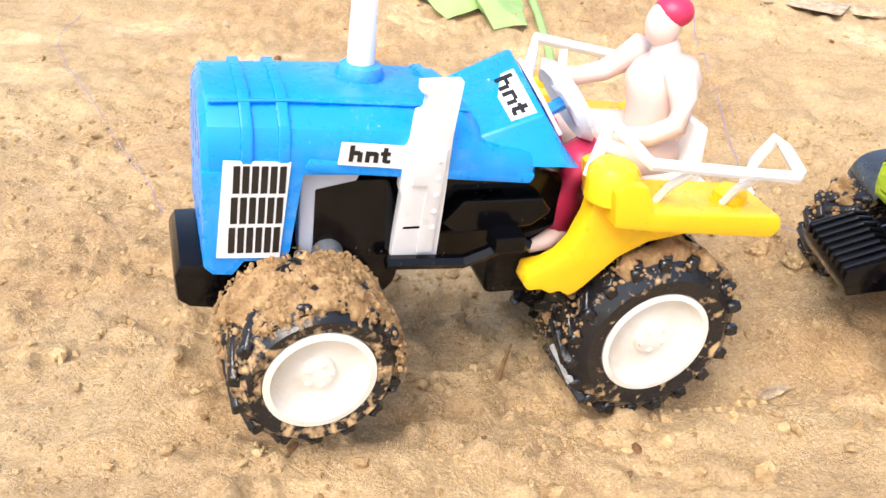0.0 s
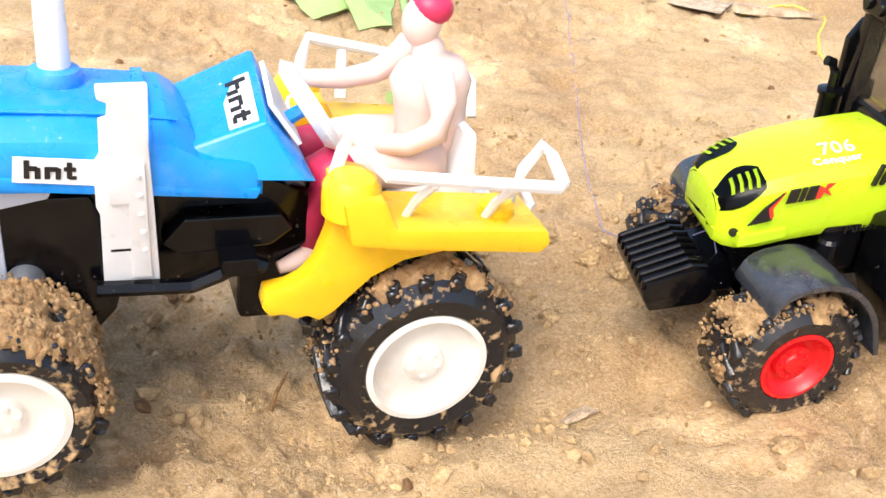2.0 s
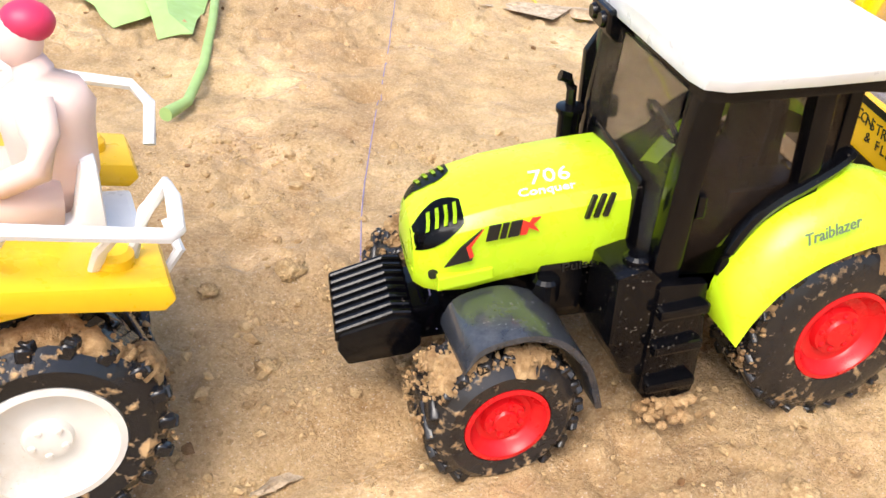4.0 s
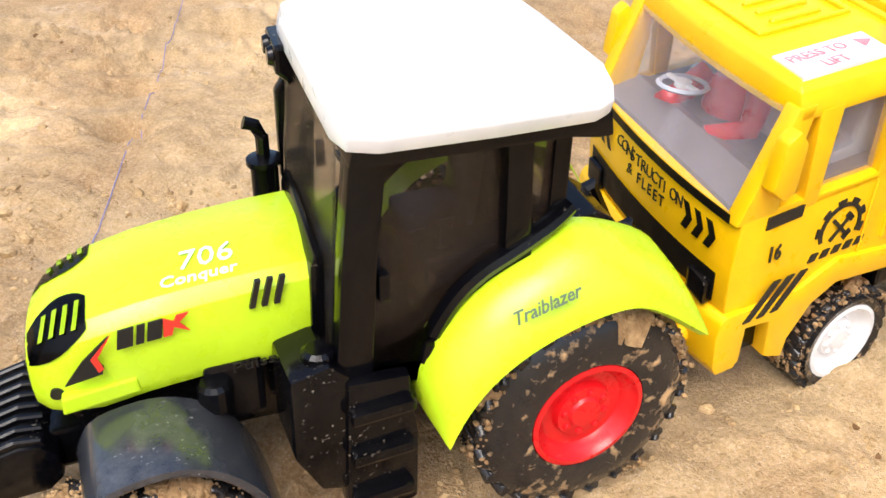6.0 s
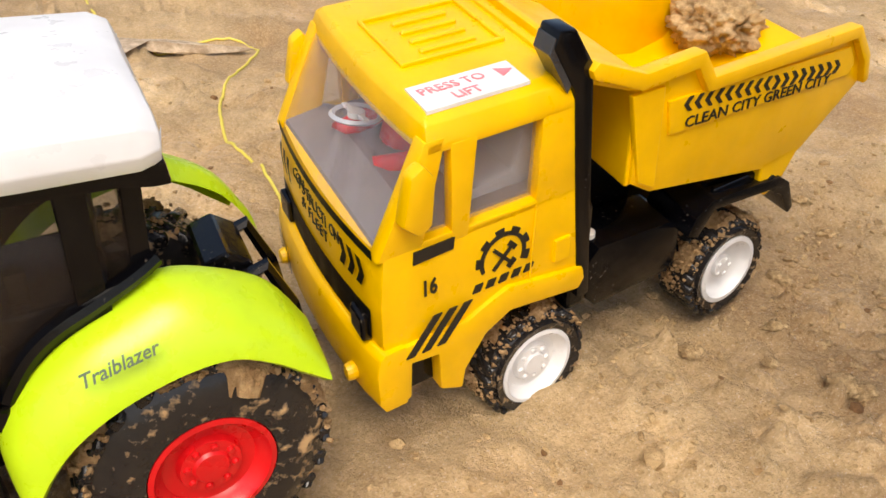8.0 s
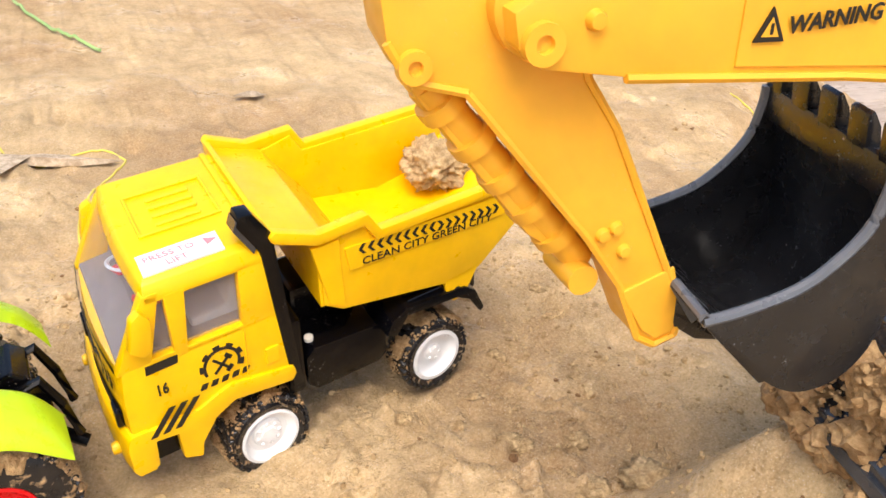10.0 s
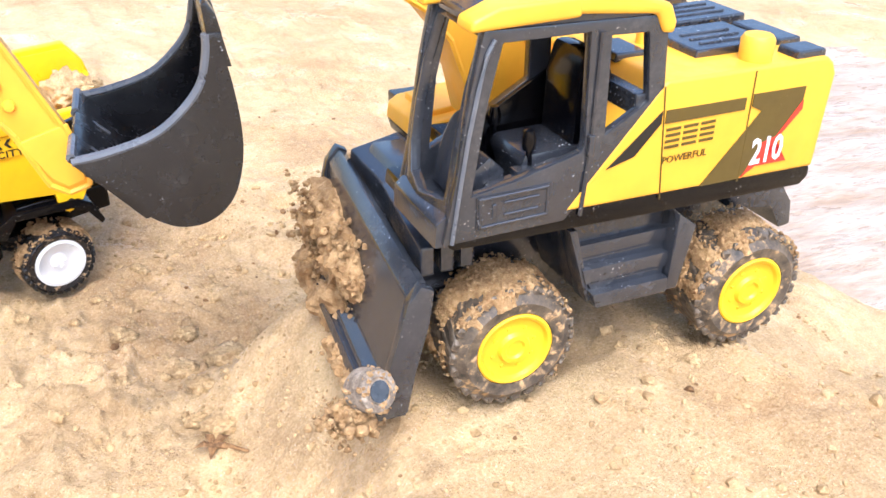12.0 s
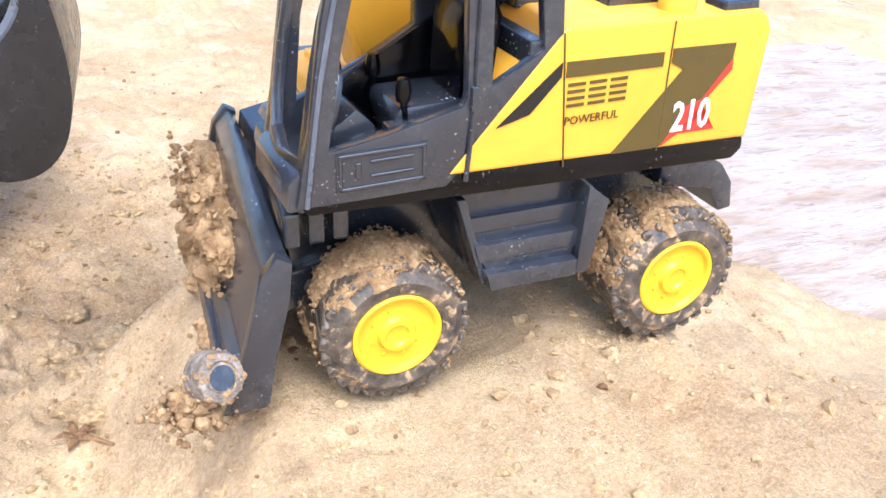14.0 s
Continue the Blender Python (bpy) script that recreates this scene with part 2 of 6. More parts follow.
def lathe(profile, n=40, axis="y"):
    """Turns (radius, along) about the axis."""
    bm = bmesh.new()
    rings = []
    for r, y in profile:
        if r < 1e-6:
            rings.append([bm.verts.new((0, y, 0))])
        else:
            rings.append([bm.verts.new((r * math.cos(2 * math.pi * k / n), y, r * math.sin(2 * math.pi * k / n))) for k in range(n)])
    for a, b in zip(rings, rings[1:]):
        for i in range(n):
            j = (i + 1) % n
            if len(a) == 1:
                bm.faces.new((a[0], b[j], b[i]))
            elif len(b) == 1:
                bm.faces.new((a[i], a[j], b[0]))
            else:
                bm.faces.new((a[i], a[j], b[j], b[i]))
    bmesh.ops.recalc_face_normals(bm, faces=bm.faces)
    if axis == "z":
        bmesh.ops.rotate(bm, verts=bm.verts, matrix=Matrix.Rotation(radians(90), 3, "X"))
    if axis == "x":
        bmesh.ops.rotate(bm, verts=bm.verts, matrix=Matrix.Rotation(radians(-90), 3, "Z"))
    return bm


def moved(bm, x, y, z, rx=0, ry=0, rz=0):
    bmesh.ops.transform(bm, matrix=pose(x, y, z, rx, ry, rz), verts=bm.verts)
    return bm


def lettering(name, body, size, material, parent, at, stretch=1.0, slant=0.0, depth=0.12, bold=0.0):
    """Printed words, standing on the local x axis in the x-z plane, facing the near side."""
    cu = bpy.data.curves.new(name, "FONT")
    cu.body, cu.size, cu.extrude, cu.shear, cu.offset = body, size, depth, slant, bold
    cu.resolution_u = 2
    tmp = bpy.data.objects.new("tmp_text", cu)
    scene.collection.objects.link(tmp)
    me = bpy.data.meshes.new_from_object(tmp.evaluated_get(bpy.context.evaluated_depsgraph_get()))
    bpy.data.objects.remove(tmp)
    bm = bmesh.new()
    bm.from_mesh(me)
    bpy.data.meshes.remove(me)
    bmesh.ops.transform(bm, matrix=pose(0, 0, 0, 90) @ Matrix.Diagonal((stretch, 1, 1, 1)), verts=bm.verts)
    return part(name, bm, material, parent, at=at)


def patch(name, outline, y, material, parent, thick=0.25, at=None):
    """A thin sticker or print on a side at y."""
    return part(name, prism(outline, y - thick, y + 0.2, 0), material, parent, at=at)


def smooth_line(pts, n=5):
    """Points along a smooth line through pts."""
    out = []
    for k in range(len(pts) - 1):
        p0, p1, p2, p3 = [Vector(pts[min(max(k + d, 0), len(pts) - 1)]) for d in (-1, 0, 1, 2)]
        for q in range(n):
            t = q / n
            out.append(tuple(0.5 * ((2 * p1) + (p2 - p0) * t + (2 * p0 - 5 * p1 + 4 * p2 - p3) * t * t + (3 * p1 - p0 - 3 * p2 + p3) * t ** 3)))
    return out + [tuple(pts[-1])]


def skew(root, kx, kz, y0=0.0):
    """Shifts the moulded parts of a warped body with their distance from the near side; wheels stay true."""
    wheels = [o for o in root.children if o.name.startswith("wheel") and not o.name.startswith("wheel_arch")]
    for o in root.children_recursive:
        if o in wheels or o.parent in wheels:
            continue
        if o.matrix_basis == Matrix.Identity(4):
            for v in o.data.vertices:
                d = max(0.0, v.co.y - y0)
                v.co.x += kx * d
                v.co.z += kz * d
        elif o.parent == root or o.parent.matrix_basis == Matrix.Identity(4):
            d = max(0.0, o.location.y - y0)
            o.location.x += kx * d
            o.location.z += kz * d


def blob(bm, c, r, rng, squash=0.8, sub=1):
    """One rough lump added to bm."""
    r0 = bmesh.ops.create_icosphere(bm, subdivisions=sub, radius=1.0)
    off = Vector((rng.uniform(0, 99), rng.uniform(0, 99), rng.uniform(0, 99)))
    q = Euler((rng.uniform(0, 6), rng.uniform(0, 6), rng.uniform(0, 6))).to_matrix()
    for v in r0["verts"]:
        k = r * (0.85 + 0.5 * noise.noise(v.co * 1.6 + off) + 0.25 * noise.noise(v.co * 4 + off))
        p = q @ v.co * k
        v.co = Vector(c) + Vector((p.x, p.y, p.z * squash))


def lump(bm, c, r, rng, sub=3, rough=1.0, squash=(1, 1, 0.7)):
    """One craggy mass of soil added to bm."""
    r0 = bmesh.ops.create_icosphere(bm, subdivisions=sub, radius=1.0)
    off = Vector((rng.uniform(0, 99), rng.uniform(0, 99), rng.uniform(0, 99)))
    for v in r0["verts"]:
        n = v.co
        k = 1 + rough * (0.45 * noise.noise(n * 1.7 + off) + 0.55 * abs(noise.noise(n * 3.6 + off)) + 0.40 * noise.noise(n * 8.0 + off) + 0.22 * noise.noise(n * 17.0 + off))
        v.co = Vector(c) + Vector((n.x * squash[0], n.y * squash[1], n.z * squash[2])) * (r * k)


def thing(name, m, label, category, group=""):
    ob = new(name)
    ob.matrix_basis = m
    ob.empty_display_size = 0.02
    return tagged(ob, label, category, group)


# ---- ground ----
def smooth(a, b, x):
    t = np.clip((x - a) / (b - a), 0, 1)
    return t * t * (3 - 2 * t)


_tab = np.random.RandomState(5).rand(256, 256)


def vnoise(x, y):
    xi, yi = np.floor(x).astype(int), np.floor(y).astype(int)
    u, v = x - xi, y - yi
    u, v = u * u * (3 - 2 * u), v * v * (3 - 2 * v)
    g = lambda i, j: _tab[(xi + i) % 256, (yi + j) % 256]
    return (g(0, 0) * (1 - u) + g(1, 0) * u) * (1 - v) + (g(0, 1) * (1 - u) + g(1, 1) * u) * v - 0.5


def gauss(x, y, cx, cy, sx, sy):
    return np.exp(-(((x - cx) / sx) ** 2 + ((y - cy) / sy) ** 2))


def ridged(x, y):
    return 0.5 - np.abs(vnoise(x, y)) * 2


def ground_height(x, y):
    x, y = np.asarray(x, float), np.asarray(y, float)
    h = 0.010 * vnoise(x * 5 + 3, y * 5) + 0.008 * vnoise(x * 14, y * 14 + 9)
    near = np.exp(-((x - 0.3) ** 2 + (y - 0.2) ** 2) / 1.5)
    wx, wy = x + 0.012 * vnoise(x * 30, y * 30), y + 0.012 * vnoise(x * 30 + 40, y * 30)
    h += near * (0.0055 * vnoise(wx * 42, wy * 42) + 0.0034 * vnoise(wx * 110, wy * 110 + 5) + 0.0022 * vnoise(wx * 240, wy * 240))
    # crumbly patches between smoother, smeared ones
    rough = smooth(-0.02, 0.16, vnoise(x * 9 + 7, y * 9 + 2) + 0.4 * vnoise(x * 35, y * 35))
    crumb = np.clip(vnoise(wx * 165 + 3, wy * 165) + 0.5 * vnoise(wx * 330, wy * 330 + 8) - 0.06, 0, 1)
    h += near * rough * 0.012 * crumb
    # pits and small holes
    pit = np.clip(vnoise(x * 24 + 11, y * 24 + 4) - 0.33, 0, 1)
    h -= near * 0.035 * pit
    for cx, cy, r, d in ((0.141, 0.453, 0.010, 0.016), (0.148, 0.500, 0.007, 0.010), (0.137, 0.590, 0.012, 0.012), (0.194, 0.579, 0.018, 0.012), (0.521, 0.326, 0.009, 0.010), (0.568, 0.350, 0.009, 0.009), (0.335, 0.600, 0.012, 0.010), (0.30, 0.66, 0.02, 0.012), (0.53, 0.625, 0.02, 0.012), (0.47, 0.55, 0.015, 0.010)):
        g = gauss(x, y, cx, cy, r, r * 0.8)
        h += d * (0.35 * gauss(x, y, cx - r * 0.3, cy + r * 0.7, r * 1.6, r) - 1.2 * g)
    # heap under the blue tractor's front wheels, and the low strip the others stand in
    h += 0.020 * gauss(x, y, -0.05, 0.14, 0.075, 0.10)
    h -= 0.005 * gauss(x, y, 0.075, 0.215, 0.05, 0.05)
    # tyre ruts trailing behind the blue tractor
    u = x * math.cos(radians(17)) + y * math.sin(radians(17))
    v = -x * math.sin(radians(17)) + y * math.cos(radians(17))
    for v0 in (0.176, 0.236):
        h -= 0.005 * np.exp(-((v - v0) / 0.011) ** 2) * smooth(-0.05, 0.02, u) * (1 - smooth(0.25, 0.5, u))
    # bank on which the excavator stands
    w = 0.05 * vnoise(x * 7 + 1.5, y * 9) + 0.018 * vnoise(x * 30, y * 34)
    left = smooth(0.440, 0.498, x + 0.22 * np.maximum(0, 0.07 - y) - 0.25 * np.clip(y - 0.10, 0, 0.1) + 0.8 * w)
    back = 1 - smooth(0.155, 0.215, y + 0.6 * w)
    right = 1 - smooth(0.652, 0.698, x + 0.10 * (y - 0.05) + 0.28 * w)
    front = smooth(-0.45, -0.10, y)
    bank = left * back * right * front
    top = 0.051 + 0.105 * np.clip(x - 0.55, 0, 0.1) - 0.10 * np.clip(0.02 - y, 0, 0.2) + 0.006 * vnoise(x * 22, y * 22)
    h = h * (1 - 0.35 * bank) + bank * top
    # wet hollow beyond the bank
    pool = gauss(x, y, 1.22, 0.33, 0.44, 0.36)
    h -= 0.050 * smooth(0.22, 0.62, pool + 0.25 * vnoise(x * 12, y * 12)) * (1 - bank)
    return h - 0.002


def ground():
    def axis(a, b, step, far):
        mid = np.arange(a, b + step / 2, step)
        tail, s = [], step
        while (tail[-1] if tail else 0) < far:
            s *= 1.07
            tail.append((tail[-1] if tail else 0) + s)
        t = np.array(tail)
        return np.concatenate([a - t[::-1], mid, b + t])
    xs, ys = axis(-0.20, 0.80, 0.0017, 300), axis(-0.03, 0.52, 0.0017, 300)
    X, Y = np.meshgrid(xs, ys)
    Z = ground_height(X, Y)
    nx, ny = len(xs), len(ys)
    idx = np.arange(nx * ny).reshape(ny, nx)
    quads = np.stack([idx[:-1, :-1], idx[:-1, 1:], idx[1:, 1:], idx[1:, :-1]], -1).reshape(-1, 4)
    me = bpy.data.meshes.new("ground")
    me.vertices.add(nx * ny)
    me.vertices.foreach_set("co", np.stack([X, Y, Z], -1).reshape(-1).astype(np.float32))
    me.loops.add(len(quads) * 4)
    me.loops.foreach_set("vertex_index", quads.reshape(-1).astype(np.int32))
    me.polygons.add(len(quads))
    me.polygons.foreach_set("loop_start", np.arange(0, len(quads) * 4, 4, dtype=np.int32))
    me.update(calc_edges=True)
    me.materials.append(M_SAND)
    me.shade_smooth()
    return tagged(new("ground", me), "damp tan sandy soil, rutted and pitted", "ground", kind="structure")


def water():
    """Milky shallow puddle with ripples of mud in the hollow."""
    n = 150
    xs, ys = np.linspace(0.70, 1.95, n), np.linspace(-0.25, 1.0, n)
    X, Y = np.meshgrid(xs, ys)
    Z = -0.0205 + 0.0035 * vnoise(X * 16, Y * 30) + 0.0022 * vnoise(X * 50, Y * 70)
    idx = np.arange(n * n).reshape(n, n)
    faces = np.stack([idx[:-1, :-1], idx[:-1, 1:], idx[1:, 1:], idx[1:, :-1]], -1).reshape(-1, 4)
    me = bpy.data.meshes.new("water")
    me.from_pydata(np.stack([X, Y, Z], -1).reshape(-1, 3).tolist(), [], faces.tolist())
    me.materials.append(M_WATER)
    me.shade_smooth()
    return tagged(new("water", me), "shallow milky puddle over soft mud", "puddle", kind="structure")


ground()
water()

# ---- wheels ----
def wheel(root, at, R, rr, w, rim_mat, tyre_mat, rim_style="dish", lugs=18, lug_h=2.6, mud=0, seed=1, rim_label="", slant=34):
    """A wheel with its outer face at y = 0, turned inwards to y = w."""
    rng = random.Random(seed)
    if rim_style == "dish":
        prof = [(rr, 2), (rr, -0.6), (rr - 1.6, -0.8), (rr - 2.2, 1.2), (rr - 3.2, 2.6), (rr * 0.55, 3.4), (rr * 0.34, 3.0), (rr * 0.30, 1.6), (rr * 0.16, 1.2), (0, 1.2)]
    else:
        prof = [(rr, 2), (rr, -0.4), (rr - 1.2, -0.6), (rr - 1.8, 0.9), (rr - 3.0, 1.6), (rr - 3.8, 2.8), (rr * 0.52, 3.2), (rr * 0.48, 1.6), (rr * 0.30, 1.4), (rr * 0.26, 0.7), (0, 0.7)]
    if rim_style == "cap":
        prof = [(rr, 2), (rr, -0.4), (rr - 0.8, -0.9), (rr - 1.7, -0.5), (rr - 2.4, 0.9), (rr * 0.66, 1.5), (rr * 0.44, 0.9), (rr * 0.38, -0.5), (rr * 0.27, -0.6), (rr * 0.22, 0.4), (0, 0.6)]
    hub = part("wheel", lathe(prof, 44), rim_mat, root, rim_label, True, at)
    count, q = (8, rr * (0.56 if rim_style == "cap" else 0.38)) if rim_style != "dish" else (5, rr * 0.22)
    nut = part("wheel_nut", lathe([(0, -0.7), (0.6, -0.6), (0.9, 0), (0.9, 2)], 8), rim_mat, hub, "", True, mm(q, 1.4, 0))
    for k in range(1, count):
        o = new("wheel_nut", nut.data)
        o.parent = hub
        o.matrix_basis = mm(q * math.cos(2 * math.pi * k / count), 1.4, q * math.sin(2 * math.pi * k / count))
    b = lathe([(rr - 0.2, 1.4), (rr + 0.3, -0.4), (rr + (R - rr) * 0.45, -1.0), (R - 3.0, 0.6), (R - 1.0, 2.2), (R - 0.6, w * 0.3), (R - 0.6, w * 0.7), (R - 1.0, w - 2.2), (R - 3.0, w - 0.6), (rr, w), (rr, 1.4)], 56)
    part("tyre", b, tyre_mat, hub, "", True)
    for side in (0, 1):
        g = prism([(-1.9, -1.2), (1.9, -1.2), (1.3, lug_h), (-1.3, lug_h)], -w * 0.27, w * 0.27, 0.35, segments=1)
        moved(g, 0, 0, 0, 0, 0, slant if side else -slant)
        moved(g, 0, w * (0.27 if side == 0 else 0.73), R - 0.8)
        # shoulder end of the block, turned down the side wall
        out = 0.0 if lug_h > 0.8 else -0.9
        e = box(-1.6, 1.6, (-out if side == 0 else w - 2.6), (2.6 if side == 0 else w + out), R - 4.0, R - 0.2, 0.5, 1)
        moved(e, w * 0.27 * math.sin(radians(slant)) * -1.0, 0, 0)
        add(g, e)
        first = part("tread_block", g, tyre_mat, hub, "", True, pose(0, 0, 0, 0, 180 * side / lugs, 0))
        for k in range(1, lugs):
            o = new("tread_block", first.data)
            o.parent = hub
            o.matrix_basis = pose(0, 0, 0, 0, 360 * (k + 0.5 * side) / lugs, 0)
    if mud:
        skin = [(rr + (R - rr) * 0.45, -1.0), (R - 3.4, 0.2), (R - 2.0, 0.9), (R - 0.8, 2.2)] + [(R - 0.5, w * q / 20) for q in range(3, 18)] + [(R - 1.0, w - 2.2)]
        share = min(1.0, mud / 1000.0)
        upward = math.pi / 2 + at.to_euler().y
        na = 220
        m = bmesh.new()
        grid = []
        for i in range(na):
            a = 2 * math.pi * i / na
            row = []
            for j, (r, y) in enumerate(skin):
                p = Vector((math.cos(a) * 2.2 + seed, y * 0.10, math.sin(a) * 2.2))
                n = 0.95 * noise.noise(p) + 0.30 * noise.noise(p * 3.1) + 0.16 * noise.noise(p * 8.0) - 0.62 + 0.75 * share - (0.62 if j < 2 else 0.20 if j < 3 else 0.0) + 0.50 * math.cos(a - upward)
                h = min(1.0, n * 4.0) * (0.9 + lug_h) + 0.75 * noise.noise(p * 7.0) + 0.45 * noise.noise(p * 14.0)
                if n < 0:
                    h = -1.6
                out = 0.25 if j < 2 else 1.0
                row.append(m.verts.new(((r + h * out) * math.cos(a), y - (h * 0.9 if j < 2 else h * 0.5 if j < 3 else 0), (r + h * out) * math.sin(a))))
            grid.append(row)
        for i in range(na):
            for j in range(len(skin) - 1):
                m.faces.new((grid[i][j], grid[i][j + 1], grid[(i + 1) % na][j + 1], grid[(i + 1) % na][j]))
        part("mud", m, M_MUD, hub, "caked tan mud", 2)
        m = bmesh.new()
        made = 0
        while made < mud * 1.8:
            a = rng.uniform(0, 6.2832)
            yy = rng.uniform(-0.6, w)
            n = noise.noise((2.2 * math.cos(a) + seed, yy * 0.10, 2.2 * math.sin(a))) + 0.45 * math.cos(a - upward) - 0.2
            if n < rng.uniform(-0.3, 0.3):
                continue
            made += 1
            edge = yy < 1.5
            r = R - rng.uniform(0.1, 1.8) if edge else R + 0.4 + max(0, n) * (0.8 + lug_h * 0.6)
            blob(m, (r * math.cos(a), yy, r * math.sin(a)), 0.26 + 0.9 * rng.random() ** 3 + max(0.0, n) * 0.2, rng, 0.8)
        tagged(part("crumbled_mud", m, M_MUD, hub, "clotted tan crumbs", 2), kind="stuff")
    return hub


def logo_blocks(root, at, s, material, name="logo"):
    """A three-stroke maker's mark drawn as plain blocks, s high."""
    b = bmesh.new()
    t = 0.26
    for x0, x1, z0, z1 in ((0, t, 0, 1.0), (t, 0.62, 0.42, 0.68), (0.50, 0.76, 0, 0.6), (0.95, 1.21, 0, 0.68), (1.21, 1.6, 0.42, 0.68), (1.46, 1.72, 0, 0.6), (1.98, 2.24, 0.05, 0.95), (1.84, 2.42, 0.46, 0.68), (2.1, 2.46, 0, 0.2)):
        add(b, box(x0 * s, x1 * s, -0.15, 0.15, z0 * s, z1 * s, 0))
    return part(name, b, material, root, at=at)


# ---- blue tractor ----
def blue_tractor():
    T = thing("toy_tractor", pose(0.0633, 0.1957, 0.020, 0, 5, 17), "blue and yellow plastic toy tractor with muddy tyres on sand", "toy tractor")
    C = 28.0
    # bonnet: side walls, rounded shoulders and a flat top, a little narrower at the nose
    def ring(x, hw, zb, zs, zt):
        half = [(hw, zb), (hw + 0.3, zs - 6), (hw, zs - 2.5), (hw - 1.2, zs), (hw - 6.0, zt - 1.2), (hw - 8.0, zt), (0, zt + 0.8)]
        pts = [(x, C - y, z) for y, z in half] + [(x, C + y, z) for y, z in half[-2::-1]]
        return pts
    hood = loft([ring(-119, 16.5, 50, 58.5, 63), ring(-117.5, 18, 50, 61, 65.5), ring(-101, 18.6, 50, 60.5, 65.5), ring(-80, 19.2, 49.5, 60, 65), ring(-60, 19.4, 48.5, 59, 63.5), ring(-57, 19.4, 48.2, 57.5, 61.5), ring(-54, 19.4, 48, 55.5, 57.5), ring(-46, 19.4, 47.5, 54.5, 56), ring(-42, 18.6, 47.5, 53.5, 54.8), ring(-40.5, 17, 48, 52, 53)], 0.5)
    part("bonnet", hood, M_BLUE, T, "", True)
    for x in (-109.5, -101.5, -64.5):
        rib = loft([[(p[0] + d, C + (p[1] - C) * 1.022, p[2] + (0.9 if p[2] > 55 else 0)) for p in ring(x, 18.7, 51, 60.5 if x < -90 else 59.5, 65.5 if x < -90 else 64)] for d in (-1.3, -0.6, 0.6, 1.3)], 0.4)
        part("bonnet_rib", rib, M_BLUE, T, "", True)
    seam = tube([(-117, 15.4, 65.0), (-100, 15.0, 65.2), (-70, 14.8, 63.9), (-58, 15.0, 62.4)], 0.5, 6)
    part("bonnet_seam", seam, M_BLUE, T)
    nose = prism([(-119, 51), (-119, 27), (-117, 25), (-112.5, 24.5), (-110, 28), (-101, 28), (-99.5, 30), (-97, 50), (-92, 51)], C - 18.7, C + 18.7, 1.0)
    part("front_panel", nose, M_BLUE, T, "", True)
    low = prism([(-97, 52), (-95, 50.6), (-42, 46), (-41, 48.5), (-96, 54)], C - 19.6, C + 19.6, 0.8)
    part("bonnet_skirt", low, M_BLUE, T, "", True)
    # side grille sticker
    at = mm(0, C - 19.0, 0)
    patch("grille_sticker", [(-114.5, 54), (-100, 53.2), (-102, 29), (-116.2, 29.8)], 0, M_PAPER, T, 0.3, at)
    for r in range(3):
        for c in range(6):
            x, z = -112.6 + c * 2.0 - r * 0.55, 46.2 - r * 7.6 - 0.08 * c
            part("grille_slot", prism([(x, z), (x + 1.45, z), (x + 1.7, z + 6.6), (x + 0.25, z + 6.6)], -0.45, 0.1, 0), M_INK, T, at=at)
    patch("badge", [(-89.2, 58.2), (-73.6, 56.8), (-74.6, 51.4), (-89.8, 52.9)], 0, M_PAPER, T, 0.4, mm(0, C - 19.8, 0))
    logo_blocks(T, mm(-87.6, C - 20.25, 53.7, 0, 4.5, 0), 3.9, M_INK, "badge_mark")
    # dashboard cowl
    cowl = loft([[(-57, 9.2, 51), (-57, 13.5, 56), (-57, 44, 58.5), (-57, 47, 52)], [(-32, 9.2, 49.5), (-39.4, 13, 62.4), (-38, 43.5, 68), (-33, 46.8, 51)], [(-28.6, 10.4, 48.6), (-31.4, 16, 52.6), (-31.4, 41, 53.6), (-28.6, 46, 48.6)]])
    part("dashboard_cowl", soften(cowl, 0.8), M_BLUE, T, "", True)
    # badge on the cowl's sloping top
    A, B, Ct, Dt = Vector((-57, 13.5, 56)), Vector((-39.4, 13, 62.4)), Vector((-38, 43.5, 68)), Vector((-57, 44, 58.5))
    nrm = (B - A).cross(Dt - A).normalized()

    def on_slope(u, v, h):
        return A * (1 - u) * (1 - v) + B * u * (1 - v) + Ct * u * v + Dt * (1 - u) * v + nrm * h

    def slope_plate(uv, h0, h1):
        return loft([[on_slope(u, v, h0) for u, v in uv], [on_slope(u, v, h1) for u, v in uv]])
    part("cowl_badge", slope_plate([(0.56, 0.04), (0.91, 0.04), (0.91, 0.68), (0.56, 0.68)], -0.4, 0.35), M_PAPER, T, "white badge with a black mark")
    for u0, u1, v0, v1 in ((0.62, 0.86, 0.58, 0.63), (0.73, 0.78, 0.50, 0.58), (0.62, 0.75, 0.45, 0.50), (0.62, 0.78, 0.36, 0.41), (0.73, 0.78, 0.28, 0.36), (0.62, 0.75, 0.23, 0.28), (0.64, 0.84, 0.13, 0.18), (0.73, 0.78, 0.08, 0.21), (0.62, 0.67, 0.08, 0.15)):
        part("cowl_mark", slope_plate([(u0, v0), (u1, v0), (u1, v1), (u0, v1)], 0.1, 0.6), M_INK, T)
    part("dashboard", loft([[(-38.0, 20, 63.0), (-36.6, 40, 65.8), (-30.6, 37, 54), (-31.0, 20, 53.2)], [(-37.0, 20, 63.5), (-35.6, 40, 66.3), (-29.6, 37, 54.5), (-30.0, 20, 53.7)]]), M_PAPER, T, "white instrument sticker, scuffed")
